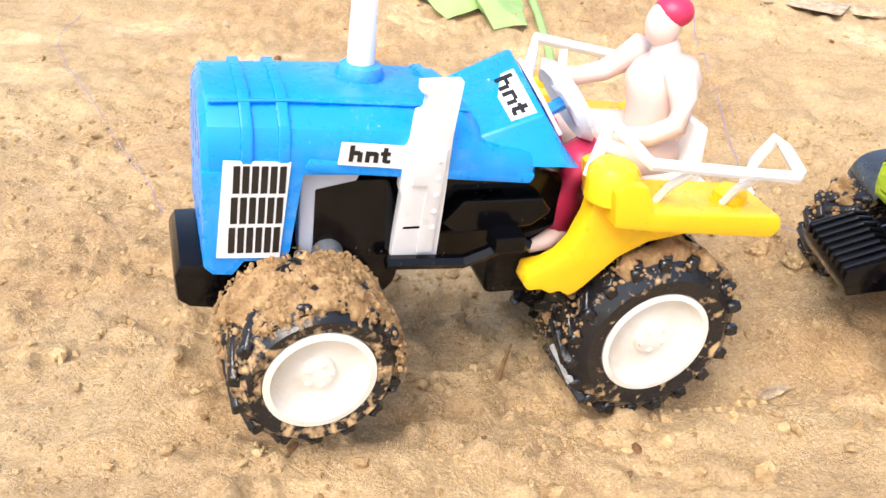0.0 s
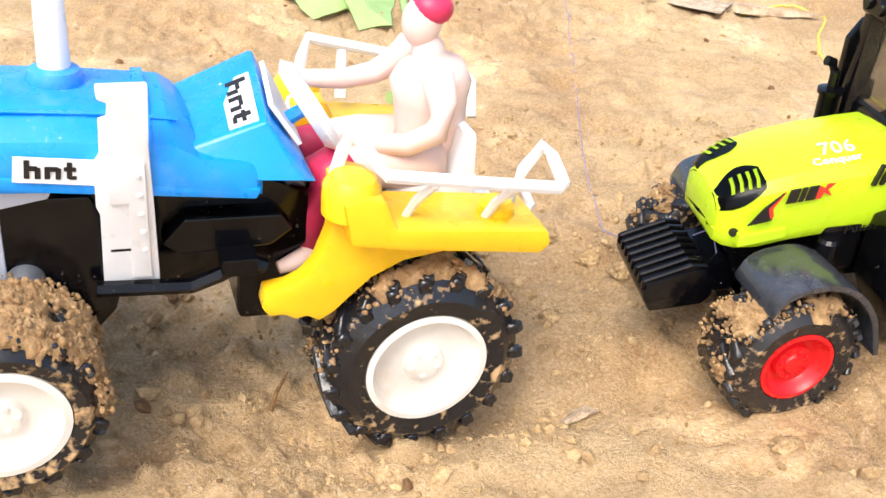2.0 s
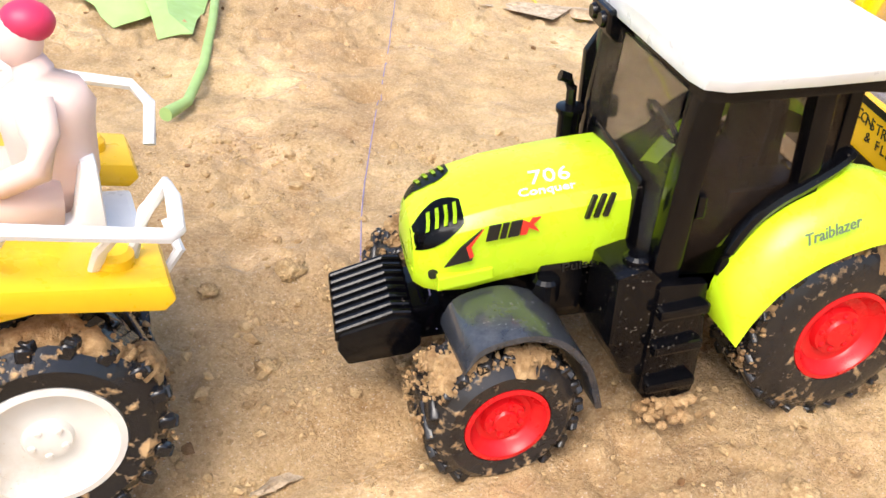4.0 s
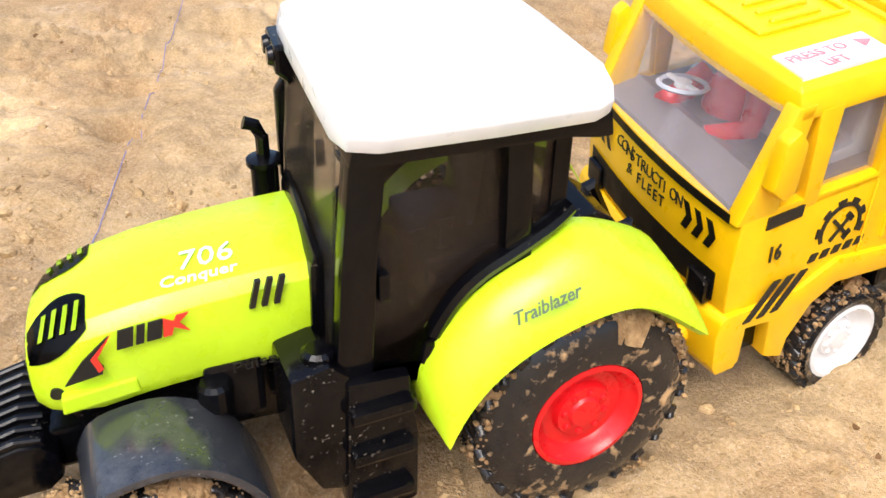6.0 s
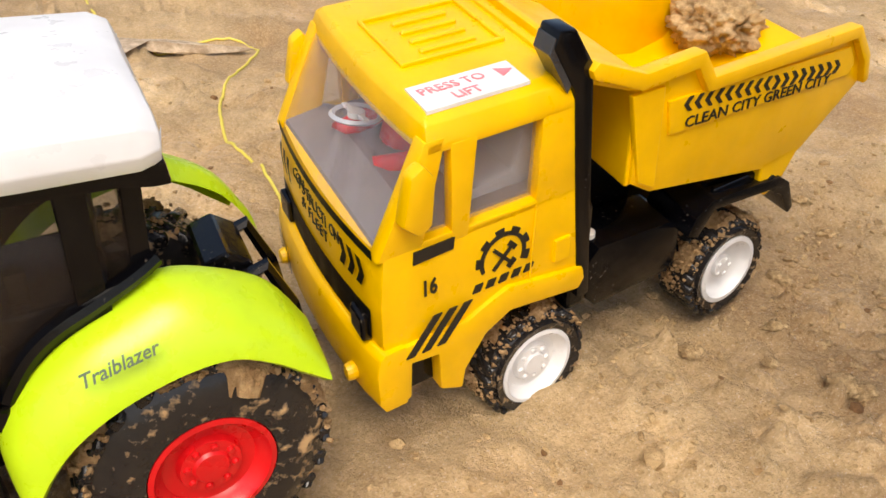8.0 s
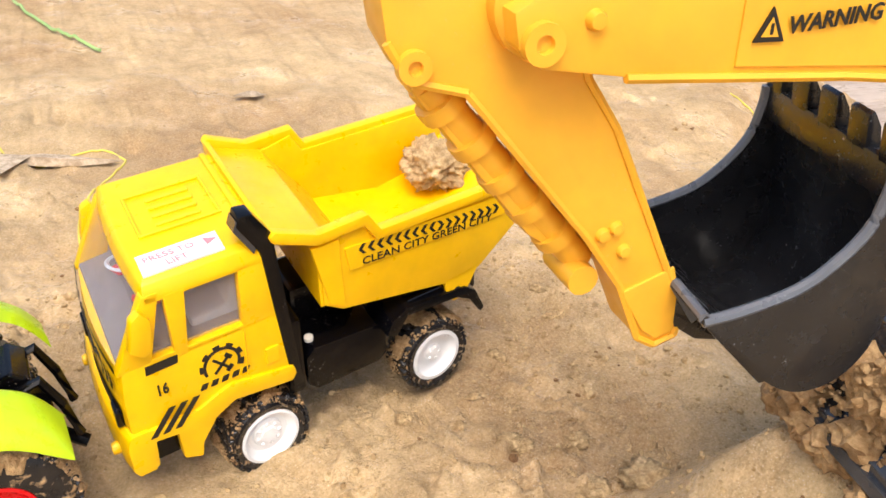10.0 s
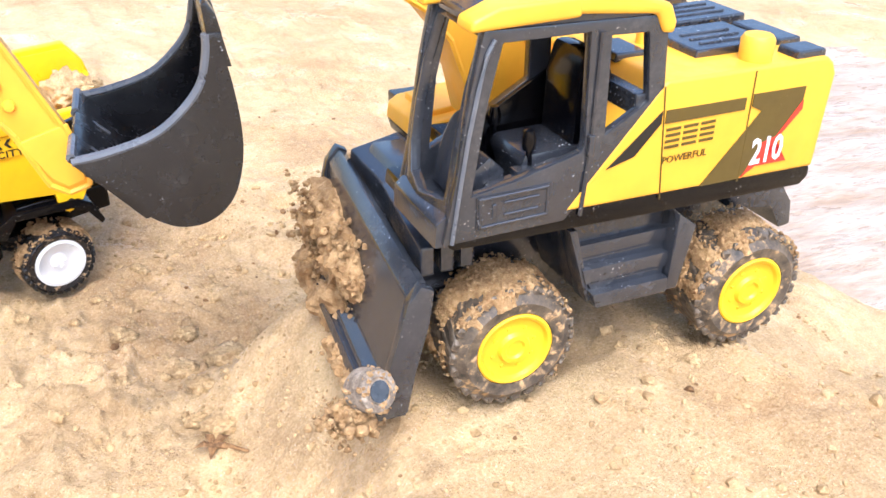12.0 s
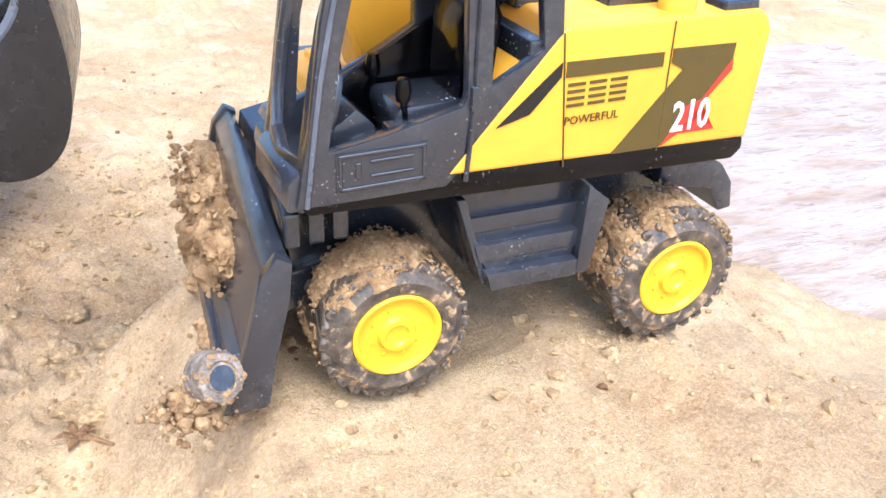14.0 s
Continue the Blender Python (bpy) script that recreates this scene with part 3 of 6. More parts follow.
    # steering wheel
    st = part("steering_wheel", lathe([(10.2, -1.9), (12.4, 0), (10.2, 2.0), (7.6, 0), (10.2, -1.9)], 36, "x"), M_WHITE, T, "", True, mm(-27, 27, 60, 0, -34, 0))
    sp = box(-0.8, 0.8, -10, 10, -1.2, 1.2, 0.4)
    add(sp, box(-0.8, 0.8, -1.2, 1.2, -10, 2, 0.4))
    add(sp, lathe([(0, -1.5), (3.2, -1), (3.2, 1.5), (0, 1.8)], 16, "x"))
    part("spoke", sp, M_WHITE, st)
    part("steering_column", tube([(-27, 27, 60), (-36, 28, 54)], 1.8), M_BLUE, T)
    # exhaust, silencer column
    ex = lathe([(0, 63), (5.6, 63), (5.8, 64.5), (5.0, 66.6), (3.4, 67.2), (0, 67.2)], 24, "z")
    part("exhaust_base", moved(ex, -81, 29.5, 1.6), M_BLUE, T, "", True)
    pipe = lathe([(0, 66), (3.3, 66), (3.0, 83.5), (2.6, 84.4), (1.6, 84.6), (1.5, 92), (0, 92)], 20, "z")
    part("exhaust_pipe", moved(pipe, -81, 29.5, 1.6), M_WHITE, T, "", True)
    part("exhaust_tip", tube([(-81, 29.5, 92.6), (-81.4, 29.5, 96), (-83.5, 29.5, 100)], 1.5), M_WHITE, T, "", True)
    col = prism([(-73.6, 73.4), (-73.4, 71), (-71.6, 70.2), (-71.8, 66.5), (-73.4, 66), (-73.6, 58), (-74.8, 56.5), (-74.9, 46), (-74.2, 44), (-74.4, 25.5), (-73.4, 24.6), (-63.4, 24.2), (-62.6, 25.2), (-63.4, 45), (-64.2, 60), (-64, 73.8)], 0, 3.4, 0.5)
    col = add(col, prism([(-72.4, 47), (-72.4, 57), (-65.2, 57), (-64.4, 27), (-68.4, 27), (-68.6, 47)], -0.8, 1, 0.3))
    bmesh.ops.transform(col, matrix=Matrix(((1, 0, 0, 0), (0, 1, -0.155, 15.4), (0, 0, 1, 0), (0, 0, 0, 1))), verts=col.verts)
    column = part("silencer", col, M_WHITE, T, "white upright silencer with rivets", True)
    for i in range(5):
        part("rivet", moved(lathe([(0, -0.5), (0.5, -0.4), (0.8, 0.2), (0.8, 1)], 8), -66.6 + i * 0.25, 14.6 - 0.155 * (54 - i * 4.8), 54 - i * 4.8), M_WHITE, column)
    part("silencer_bracket", box(-73, -65, 10, 20, 34, 38, 0.5), M_BLACK, T)
    # engine and chassis
    part("engine", prism([(-97, 47), (-96, 28), (-110, 26), (-110, 13), (-76, 11), (-72, 16), (-70, 24), (-70, 42), (-75, 46)], 14.5, 43, 1.5), M_BLACK, T, "", True)
    part("engine_plate", prism([(-97, 50.5), (-97, 27), (-93.5, 27), (-93.5, 44), (-84, 46), (-82, 50.5)], 13, 18, 0.5), M_GREYLT, T)
    eb = prism([(-94, 46), (-94.5, 27), (-109, 24), (-109, 14), (-78, 12), (-73, 19), (-72.5, 39), (-76, 46)], 13.5, 17, 1.2)
    part("engine_cover", eb, M_BLACK, T, "", True)
    bolt = lathe([(0, -1), (2.0, -1), (2.2, -1.8), (3.6, -1.6), (4.0, 2), (4.0, 5)], 20)
    part("pulley", moved(bolt, -90, 11, 26.5), M_SCUFF, T, "", True)
    gear = prism([(-72, 46), (-72, 22), (-60, 20), (-40, 21), (-28, 28), (-28, 42), (-40, 47)], 18, 42, 1.5)
    part("gearbox", gear, M_BLACK, T, "", True)
    part("footplate", prism([(-62, 34), (-58, 31), (-38, 32), (-33, 36), (-36, 40), (-57, 40)], 12, 22, 0.6), M_BLACK, T)
    part("step_bar", add(tube([(-76, 10, 25), (-66, 10, 24.5), (-56, 10, 24), (-50, 9, 27), (-44, 8, 31), (-40, 8, 29)], 1.8, 6), box(-50, -42, 5, 12, 28.5, 33, 0.6)), M_BLACK, T)
    for x in (-71, -66):
        part("hydraulic_hose", tube([(x, 21, 32), (x - 1, 17, 28), (x, 17, 23), (x + 1, 20, 19)], 1.3, 6), M_BLACK, T)
    part("front_axle", box(-101, -88, -4, 74, 8, 15, 1.2), M_BLACK, T)
    part("front_weight", prism([(-124, 25), (-125.5, 22), (-125, 15), (-122, 13), (-110, 11), (-108, 20), (-113, 25)], 14, 42, 1.4), M_BLACK, T, "black front weights crusted with mud", True)
    part("rear_axle", box(-8, 8, 8, 62, -6, 12, 1.5), M_BLACK, T)
    part("underbody", box(-44, 14, 20, 50, 6, 26, 2), M_BLACK, T)
    C = 35.0
    # mudguards: a yellow shelf over each rear wheel with a skirt in front
    for side in (0, 1):
        def s(y):
            return y if side == 0 else 2 * C - y
        g = prism([(-25.5, 49), (-23.2, 39), (-12, 37.2), (24, 33.4), (26.5, 36), (25, 39.8), (-13, 42.6), (-16, 49.6), (-21, 51)], s(-3), s(17), 1.2)
        guard = part("mudguard", g, M_YEL, T, "", True)
        sk = prism([(-25.4, 48), (-20, 41), (10, 35), (9, 33), (-8, 30), (-15.5, 26), (-20.4, 21), (-24, 17.2), (-27.5, 14.8), (-30.5, 16.6), (-33, 16), (-36, 17.6), (-39.5, 17.4), (-41.2, 20), (-40.6, 24), (-35.4, 24.8), (-32, 26.6), (-29, 30.6), (-26.6, 38)], s(4), s(10), 0.9)
        part("mudguard_skirt", sk, M_YEL, guard, "", True)
        boss = moved(lathe([(0, 0), (6.5, 0), (6.6, 7), (5.2, 9), (0, 9.4)], 22, "z"), -22, s(5), 43.5)
        part("mudguard_boss", boss, M_YEL, guard, "", True)
        boss = moved(lathe([(0, 0), (4.5, 0), (4.4, 3), (3.2, 4.2), (0, 4.4)], 18, "z"), 15, s(7), 39.5)
        part("mudguard_boss", boss, M_YEL, guard, "", True)
        if side == 0:
            rail = tube([(-25, 12, 46), (-22.5, 12.2, 56), (-20.5, 12.2, 60), (-17.5, 3, 56.5), (-16, -0.5, 55), (5, -2.2, 53.2), (25, -3.6, 51.6), (26.5, -2.5, 52), (27, 6, 55), (26.5, 10, 56), (22, 10, 50), (19, 9, 40)], 1.6, 8)
            legs = [[(-4.5, -1.6, 53), (-7, 3, 47), (-9, 5, 41)], [(15, -2.8, 52), (12.5, 2, 46), (11, 5, 39)]]
        else:
            rail = tube([(-25, 2 * C - 12, 46), (-20.5, s(4), 58), (-18, s(-1), 61.5), (5, s(-2), 57), (27, s(-2), 53.5), (31, s(2), 50), (30, s(8), 41)], 1.6, 8)
            legs = [[(-8, s(-1.5), 59), (-9, s(4), 46)]]
        r = part("guard_rail", rail, M_WHITE, T, "", True)
        for q in legs:
            part("rail_post", tube(q, [1.4, 1.7, 1.5], 8, 0.7), M_WHITE, r, "", True)
    # seat
    part("seat", prism([(-8, 33), (-8, 39), (4, 40.5), (9, 41), (11, 54), (14.5, 54), (16, 38), (14, 33)], 22, 48, 1.6), M_WHITE, T, "", True)
    part("rear_deck", box(-12, 24, 18, 52, 28, 34, 1.5), M_WHITE, T)
    part("tow_hook", tube([(14, 20, 32), (26, 16, 30), (30, 17, 36), (28, 22, 41)], 1.3, 6), M_WHITE, T)
    wheel(T, mm(0, 0, 0, 0, 20, 0), 26.3, 16, 23, M_CREAM, M_TYRE, "dish", 19, 1.5, 230, 3, "cream plastic wheel with a mud-smeared dish")
    wheel(T, mm(0, 70, 0, 0, 0, 180), 26.3, 16, 23, M_CREAM, M_TYRE, "dish", 17, 2.2, 300, 4)
    wheel(T, mm(-95.4, -12.4, 9.1, 0, 70, 3), 20.5, 13.2, 24, M_CREAM, M_TYRE_SANDY, "dish", 15, 0.5, 640, 5, "cream plastic wheel with a mud-smeared dish")
    wheel(T, mm(-95.4, 82.4, 9.1, 0, 0, 180), 20.5, 13.2, 22, M_CREAM, M_TYRE, "dish", 15, 1.2, 500, 6)
    return T


blue_tractor()

# ---- green tractor ----
def arch(pts_out, pts_in):
    return pts_out + pts_in[::-1]


def green_tractor():
    T = thing("toy_tractor", pose(0.2547, 0.2213, 0.0252, 0, -2, 9.6), "lime green plastic toy tractor with white roof and red hubs", "toy tractor")
    C = 38.0
    def ring(x, hw, zb, zm, zt, out=0.0):
        hw, zt = hw + out, zt + out
        half = [(hw - 1, zb), (hw, zb + 3), (hw, zm - 3), (hw - 0.6, zm + (zt - zm) * 0.35), (hw - 3.2, zm + (zt - zm) * 0.74), (hw * 0.45, zt - 0.7), (0, zt)]
        return [(x, C - y, z) for y, z in half] + [(x, C + y, z) for y, z in half[-2::-1]]
    stations = [(-110, 8, 19, 23, 27), (-109, 12, 17, 25, 30.5), (-106.5, 14, 16, 27, 33), (-103, 15.3, 15.5, 28.5, 35), (-97, 16.6, 15.8, 30, 37), (-88, 17.2, 17.5, 31.5, 39), (-76, 17.5, 18.5, 33, 40.3), (-64, 17.8, 19, 34, 41), (-54, 18, 19, 34.5, 41.2)]
    part("bonnet", loft([ring(*s) for s in stations], 0.3), M_LIME, T, "", True)

    def skin(x, v, out, far=False):
        """The point of the bonnet's skin at x and step v of its section."""
        k = max(i for i in range(len(stations) - 1) if stations[i][0] <= x)
        a, b = stations[k], stations[k + 1]
        f = (x - a[0]) / (b[0] - a[0])
        q = ring(*[p + (r - p) * f for p, r in zip(a, b)], out=out)
        i = min(int(v), 5)
        p = Vector(q[i]).lerp(Vector(q[i + 1]), v - i)
        return Vector((p.x, 2 * C - p.y, p.z)) if far else p

    def lie(x, v, lift):
        """The pose of print lying on the near shoulder."""
        p, n = skin(x, v, 0.0), skin(x, v + 0.3, 0.0)
        d = (n - p).normalized()
        p = p + Vector((0, -d.z, d.y)) * lift
        return mm(p.x, p.y, p.z, -math.degrees(math.atan2(d.y, d.z)), -3, 0)
    for far in (False, True):
        pan = bmesh.new()
        rows = []
        for k in range(11):
            u = k / 10
            x = -109.2 + 12.0 * u
            half = 0.25 + 1.10 * math.sin(math.pi * min(1.0, 0.12 + 0.80 * u)) ** 0.6
            rows.append([pan.verts.new(skin(x, 4.30 - 0.5 * (1 - u) + half * (c / 6 - 0.5) * 2, 0.35, far)) for c in range(7)])
        for a, b in zip(rows, rows[1:]):
            for i in range(6):
                pan.faces.new((a[i], a[i + 1], b[i + 1], b[i]))
        bmesh.ops.solidify(pan, geom=pan.faces[:], thickness=0.4)
        lamp = part("headlamp_panel", pan, M_BLACK, T, "glossy black lamp panel", True)
        for k in range(4):
            bar = bmesh.new()
            x = -106.2 + 2.1 * k
            vs = [bar.verts.new(skin(x + dx, v, 0.85, far)) for dx, v in ((0, 3.7), (0.9, 3.7), (1.4, 4.3), (1.7, 4.9), (0.8, 4.9), (0.5, 4.3))]
            bar.faces.new(vs)
            bmesh.ops.solidify(bar, geom=bar.faces[:], thickness=0.3)
            part("headlamp_bar", bar, M_LIME, lamp)
    part("nose_bolt", moved(lathe([(0, -0.4), (1.3, -0.4), (1.3, 1)], 14), -104.5, C - 14.8, 21), M_INK, T)
    yn = C - 17.9
    patch("stripe", [(-102.4, 24.6), (-95.6, 25.6), (-95.2, 27.2), (-96.6, 29.4), (-93.4, 33.8), (-98.6, 29.4)], yn, M_INK, T)
    patch("stripe", [(-97.2, 29.4), (-96.2, 26.2), (-95.2, 26.8), (-96.0, 29.4), (-93, 34)], yn - 0.15, M_REDINK, T)
    b = bmesh.new()
    for x, w in ((0, 2.6), (3.1, 1.3), (4.9, 2.4)):
        add(b, prism([(x, 0), (x + w, 0), (x + w + 0.9, 3.4), (x + 0.9, 3.4)], -0.2, 0.2, 0))
    part("maker_mark", b, M_INK, T, at=mm(-92.4, yn - 0.2, 30.4, 0, -4, 0) @ Matrix.Diagonal((1.12, 1, 1.2, 1)))
    b = prism([(7.6, 0), (9.0, 0), (9.6, 1.4), (12, 0), (10.6, 2), (12.4, 3.4), (10.4, 3.4), (9.8, 2.4), (8.2, 3.4)], -0.2, 0.2, 0)
    part("maker_mark", b, M_REDINK, T, at=mm(-92.4, yn - 0.2, 30.4, 0, -4, 0) @ Matrix.Diagonal((1.12, 1, 1.2, 1)))
    for k in range(3):
        patch("bonnet_vent", [(-67.6 + k * 2.4, 33.4), (-66.5 + k * 2.4, 33.4), (-65.0 + k * 2.4, 39.4), (-66.1 + k * 2.4, 39.4)], yn + 0.1, M_INK, T, 0.8)
    lettering("lettering", "Puissant", 3.6, M_INK, T, mm(-72.2, yn - 0.3, 18.6, 0, -4, 0), 1.25)
    top = lie(-80, 4.75, 0.5)
    lettering("lettering", "706", 7.4, M_PAPER, T, top, 1.0, 0.2)
    lettering("lettering", "Conquer", 3.9, M_PAPER, T, lie(-83.6, 4.2, 0.5), 1.05, 0.2, bold=0.05)
    part("bonnet_lower_edge", prism([(-104, 17.5), (-103.8, 21.2), (-90, 22.4), (-89.6, 19)], C - 17.6, C + 17.6, 0.5), M_LIME, T)
    # front weights on a bracket
    wt = prism([(-128, 6.5), (-128.5, 2), (-126, -3), (-110, -2.5), (-107, 0), (-107, 6), (-110, 9), (-114, 9.5)], 23, 52, 1.2)
    w = part("front_weight", wt, M_BLACK, T, "ribbed black front weight", True)
    for k in range(8):
        y = 24 + k * 3.5
        part("weight_rib", prism([(-128.8, 7.4), (-128.9, 4), (-108.6, 8.0), (-109.5, 10.2), (-114.5, 11)], y, y + 1.6, 0.4, segments=1), M_BLACK, w)
    part("weight_bracket", box(-110, -98, 28, 48, -2, 8, 1), M_BLACK, T)
    # chassis
    part("chassis", prism([(-104, 16), (-100, 2), (-60, 0), (-52, -4), (-20, -4), (-20, 22), (-54, 20), (-88, 20)], C - 13, C + 13, 1.2), M_BLACK, T, "", True)
    part("engine_block", box(-78, -66, 20, 56, 6, 21, 1.5), M_BLACK, T)
    part("chassis_cap", moved(lathe([(0, 0), (3.6, 0), (3.6, 5), (2.8, 6), (0, 6)], 16, "z"), -76, 20, 12), M_BLACK, T)
    part("front_axle", box(-97, -86, 8, 68, -14, -5, 1.2), M_BLACK, T)
    part("rear_axle", box(-9, 9, 10, 66, -8, 12, 2), M_BLACK, T)
    # front wheel mudguards
    for s in (0, 1):
        def m(y):
            return y if s == 0 else 2 * C - y
        outer = smooth_line([(-103, 10), (-100, 15), (-94, 17), (-86, 17), (-78, 13), (-71, 4), (-67, -9)], 3)
        inner = smooth_line([(-103.2, 8.4), (-99.5, 13.2), (-93.8, 15.2), (-86.4, 15.2), (-79, 11.4), (-72.6, 3), (-68.8, -9)], 3)
        fg = part("front_mudguard", prism(arch(outer, inner), m(-1), m(20), 0.9), M_GREY, T, "glossy slate front mudguard", True)
        part("mudguard_stay", box(-92, -86, m(16) - 2, m(16) + 2, -4, 15, 0.5), M_BLACK, fg)
    # cab: posts, sill, rear posts, glazing, white roof
    for s in (0, 1):
        def m(y):
            return y if s == 0 else 2 * C - y
        post = loft([[(-54.5, m(7.6), 19), (-47, m(7.6), 17), (-47, m(12), 17), (-54.5, m(12), 19)], [(-53, m(7), 45), (-46, m(7), 45), (-46, m(11.6), 45), (-53, m(11.6), 45)], [(-50.5, m(7), 70), (-43.6, m(7), 70), (-43.6, m(12), 70), (-50.5, m(12), 70)]], 0.6)
        part("front_post", post, M_BLACK, T, "", True)
        rear = loft([[(-19.2, m(8), 40), (-13.6, m(8), 38), (-13.6, m(12), 38), (-19.2, m(12), 40)], [(-20.2, m(8), 70), (-14.8, m(8), 70), (-14.8, m(12), 70), (-20.2, m(12), 70)]], 0.5)
        part("rear_post", rear, M_BLACK, T, "", True)
        sill = prism([(-55, 23), (-52, 16), (-34, 15), (-33, 26), (-28, 35), (-20, 40), (-14, 41.5), (-14, 39), (-20, 37), (-25, 33), (-31, 23), (-36, 21)], m(8), m(13), 0.6)
        part("sill", sill, M_BLACK, T, "", True)
        pane = prism([(-47, 21), (-35, 21), (-31, 29), (-26, 36), (-16, 41), (-16, 69), (-47, 69)], m(11), m(11.6), 0)
        part("side_window", pane, M_SMOKE, T, "smoked side glazing")
        part("window_trim", tube(smooth_line([(-35.5, m(8.6), 20), (-34, m(8.6), 26), (-29.5, m(8.6), 33.5), (-24, m(8.6), 38.4), (-16.5, m(8.8), 42), (-9, m(9.5), 45.5), (-4, m(11), 48)], 4), 2.0, 8), M_BLACK, T, "", True)
        part("door_handle", box(-45.5, -43.2, m(9) - 1.5, m(9) + 1.5, 37, 43, 0.4), M_BLACK, T)
        part("quarter_window", box(-14, -7, m(12) - 0.3, m(12) + 0.3, 43, 69, 0), M_SMOKE, T)
        part("corner_post", box(-8.4, -4.6, m(13) - 2, m(13) + 2, 40, 70, 0.5), M_BLACK, T)
        lip = smooth_line([(-35, 6), (-31, 14), (-25, 21), (-16, 26.5), (-5, 30), (5, 30.5), (13, 27), (20, 22), (25.5, 18)], 4)
        top = smooth_line([(-37, 9), (-37.5, 19), (-32, 28.5), (-24, 36), (-14, 40.8), (-4, 44.5), (7, 41.8), (18, 35.5), (26.5, 23.5)], 4)
        gb = bmesh.new()
        rows = []
        for k, ((ox, oz), (ix, iz)) in enumerate(zip(lip, top)):
            f = math.sin(math.pi * k / (len(lip) - 1)) ** 0.7
            d = Vector((ix, iz)).normalized()
            row = [gb.verts.new((ox - d.x * 1.2, m(-2.4), oz - d.y * 1.2))]
            for j in range(9):
                u = j / 8
                bulge = 3.2 * math.sin(math.pi * u) * f
                row.append(gb.verts.new((ox + (ix - ox) * u + d.x * bulge, m(-4 + 16 * u ** 1.5), oz + (iz - oz) * u + d.y * bulge)))
            row += [gb.verts.new((ix + 0.6, m(14), iz - 1.2)), gb.verts.new((ix + 1.4, m(17), iz - 4))]
            rows.append(row)
        for a, b in zip(rows, rows[1:]):
            for i in range(len(a) - 1):
                gb.faces.new((a[i], a[i + 1], b[i + 1], b[i]))
        bmesh.ops.recalc_face_normals(gb, faces=gb.faces)
        gd = part("rear_mudguard", gb, M_LIME, T, "", True)
    lettering("lettering", "Traiblazer", 3.8, M_PRINTGREY, T, mm(-22.5, -3.6, 33.0, -28, -14, 0), 0.95, 0.3, bold=0.05)
    part("windscreen", prism([(-54, 20), (-53.4, 20), (-51.4, 69), (-52, 69)], 12, 63, 0), M_SCREEN, T, "lightly smoked windscreen")
    part("rear_window", box(-6.5, -6, 14, 60, 42, 69, 0), M_SMOKE, T)
    part("scuttle", prism([(-56, 20), (-55.4, 40), (-54.4, 43), (-53, 42), (-52.8, 20)], 19, 57, 0.6), M_BLACK, T, "", True)
    part("cab_ring", prism([(-52, 68), (-51, 72.5), (-1.5, 71), (-0.6, 66), (-4, 66), (-10, 67), (-45, 67.5)], 3.5, 66.5, 0.8), M_BLACK, T, "", True)
    def roofring(x, y0, y1, z0, z1):
        return [(x, y0 + 1, z0), (x, y0, z0 + 3), (x, y0 + 1, z1 - 2.5), (x, y0 + 5, z1), (x, (y0 + y1) / 2, z1 + 1), (x, y1 - 5, z1), (x, y1 - 1, z1 - 2.5), (x, y1, z0 + 3), (x, y1 - 1, z0)]
    roof = loft([roofring(-53.5, 8, 60, 71.5, 76.5), roofring(-52.2, 3, 65, 71, 79), roofring(-47, 1.2, 66.6, 70.6, 80.2), roofring(-25, 1, 67, 70.2, 80.6), roofring(-6, 1.4, 66.4, 70, 80.2), roofring(-2, 3, 65, 70.4, 78.6), roofring(-0.6, 8, 60, 71.8, 75.6)], 0.5)
    part("roof", roof, M_WHITE, T, "plain white plastic roof", True)
    for y0, y1 in ((51, 65),):
        bar = part("work_lamp_bar", prism([(-55.5, 73), (-55.5, 67), (-52, 64), (-50, 73)], y0, y1, 1.0), M_BLACK, T)
        for y in (y0 + 3.5, y1 - 3.5):
            part("work_lamp", moved(lathe([(0, -1), (1.8, -1), (2.2, 0), (2.2, 3)], 16, "x"), -55.6, y, 70), M_BLACK, bar, "", True)
    part("exhaust", moved(lathe([(0, 20), (3.3, 20), (3.3, 40), (4.2, 40.3), (4.2, 41.6), (2, 42), (0, 42)], 18, "z"), -58, 66, 0), M_BLACK, T, "", True)
    part("exhaust_tip", tube([(-58, 66, 41), (-58, 66, 47), (-59.5, 66, 50), (-62, 66, 51)], 1.6), M_BLACK, T, "", True)
    part("mirror_panel", prism([(-54, 34), (-54, 56), (-50, 62), (-47, 62), (-47, 34)], 69, 72, 0.8), M_BLACK, T, "", True)
    # interior
    st = part("steering_wheel", lathe([(6.2, -0.8), (7, 0), (6.2, 0.8), (5.4, 0), (6.2, -0.8)], 26, "x"), M_GREY, T, "", True, mm(-42, 38, 48, 0, -30, 0))
    part("steering_column", tube([(-42, 38, 48), (-50, 38, 40)], 1.5), M_BLACK, T)
    part("seat", prism([(-32, 30), (-32, 36), (-18, 37), (-16, 56), (-12, 56), (-11, 30)], 27, 49, 1.5), M_GREY, T, "", True)
    part("cab_floor", box(-52, -4, 14, 62, 20, 24, 0.5), M_BLACK, T)
    part("console", add(box(-34, -12, 14, 24, 30, 40, 1), box(-30, -26, 17, 20, 40, 47, 0.6)), M_GREY, T)
    # entry steps and tank
    tank = part("battery_box", prism([(-64, 24), (-64, 4), (-59, -6), (-52, -8), (-52, 22), (-56, 26)], 6, 22, 1.2), M_BLACK, T, "black box speckled with mud", True)
    part("filler_cap", moved(lathe([(0, 0), (3.4, 0), (3.4, 2.5), (2.4, 3.2), (0, 3.2)], 16, "z"), -57, 11, 24), M_BLACK, tank)
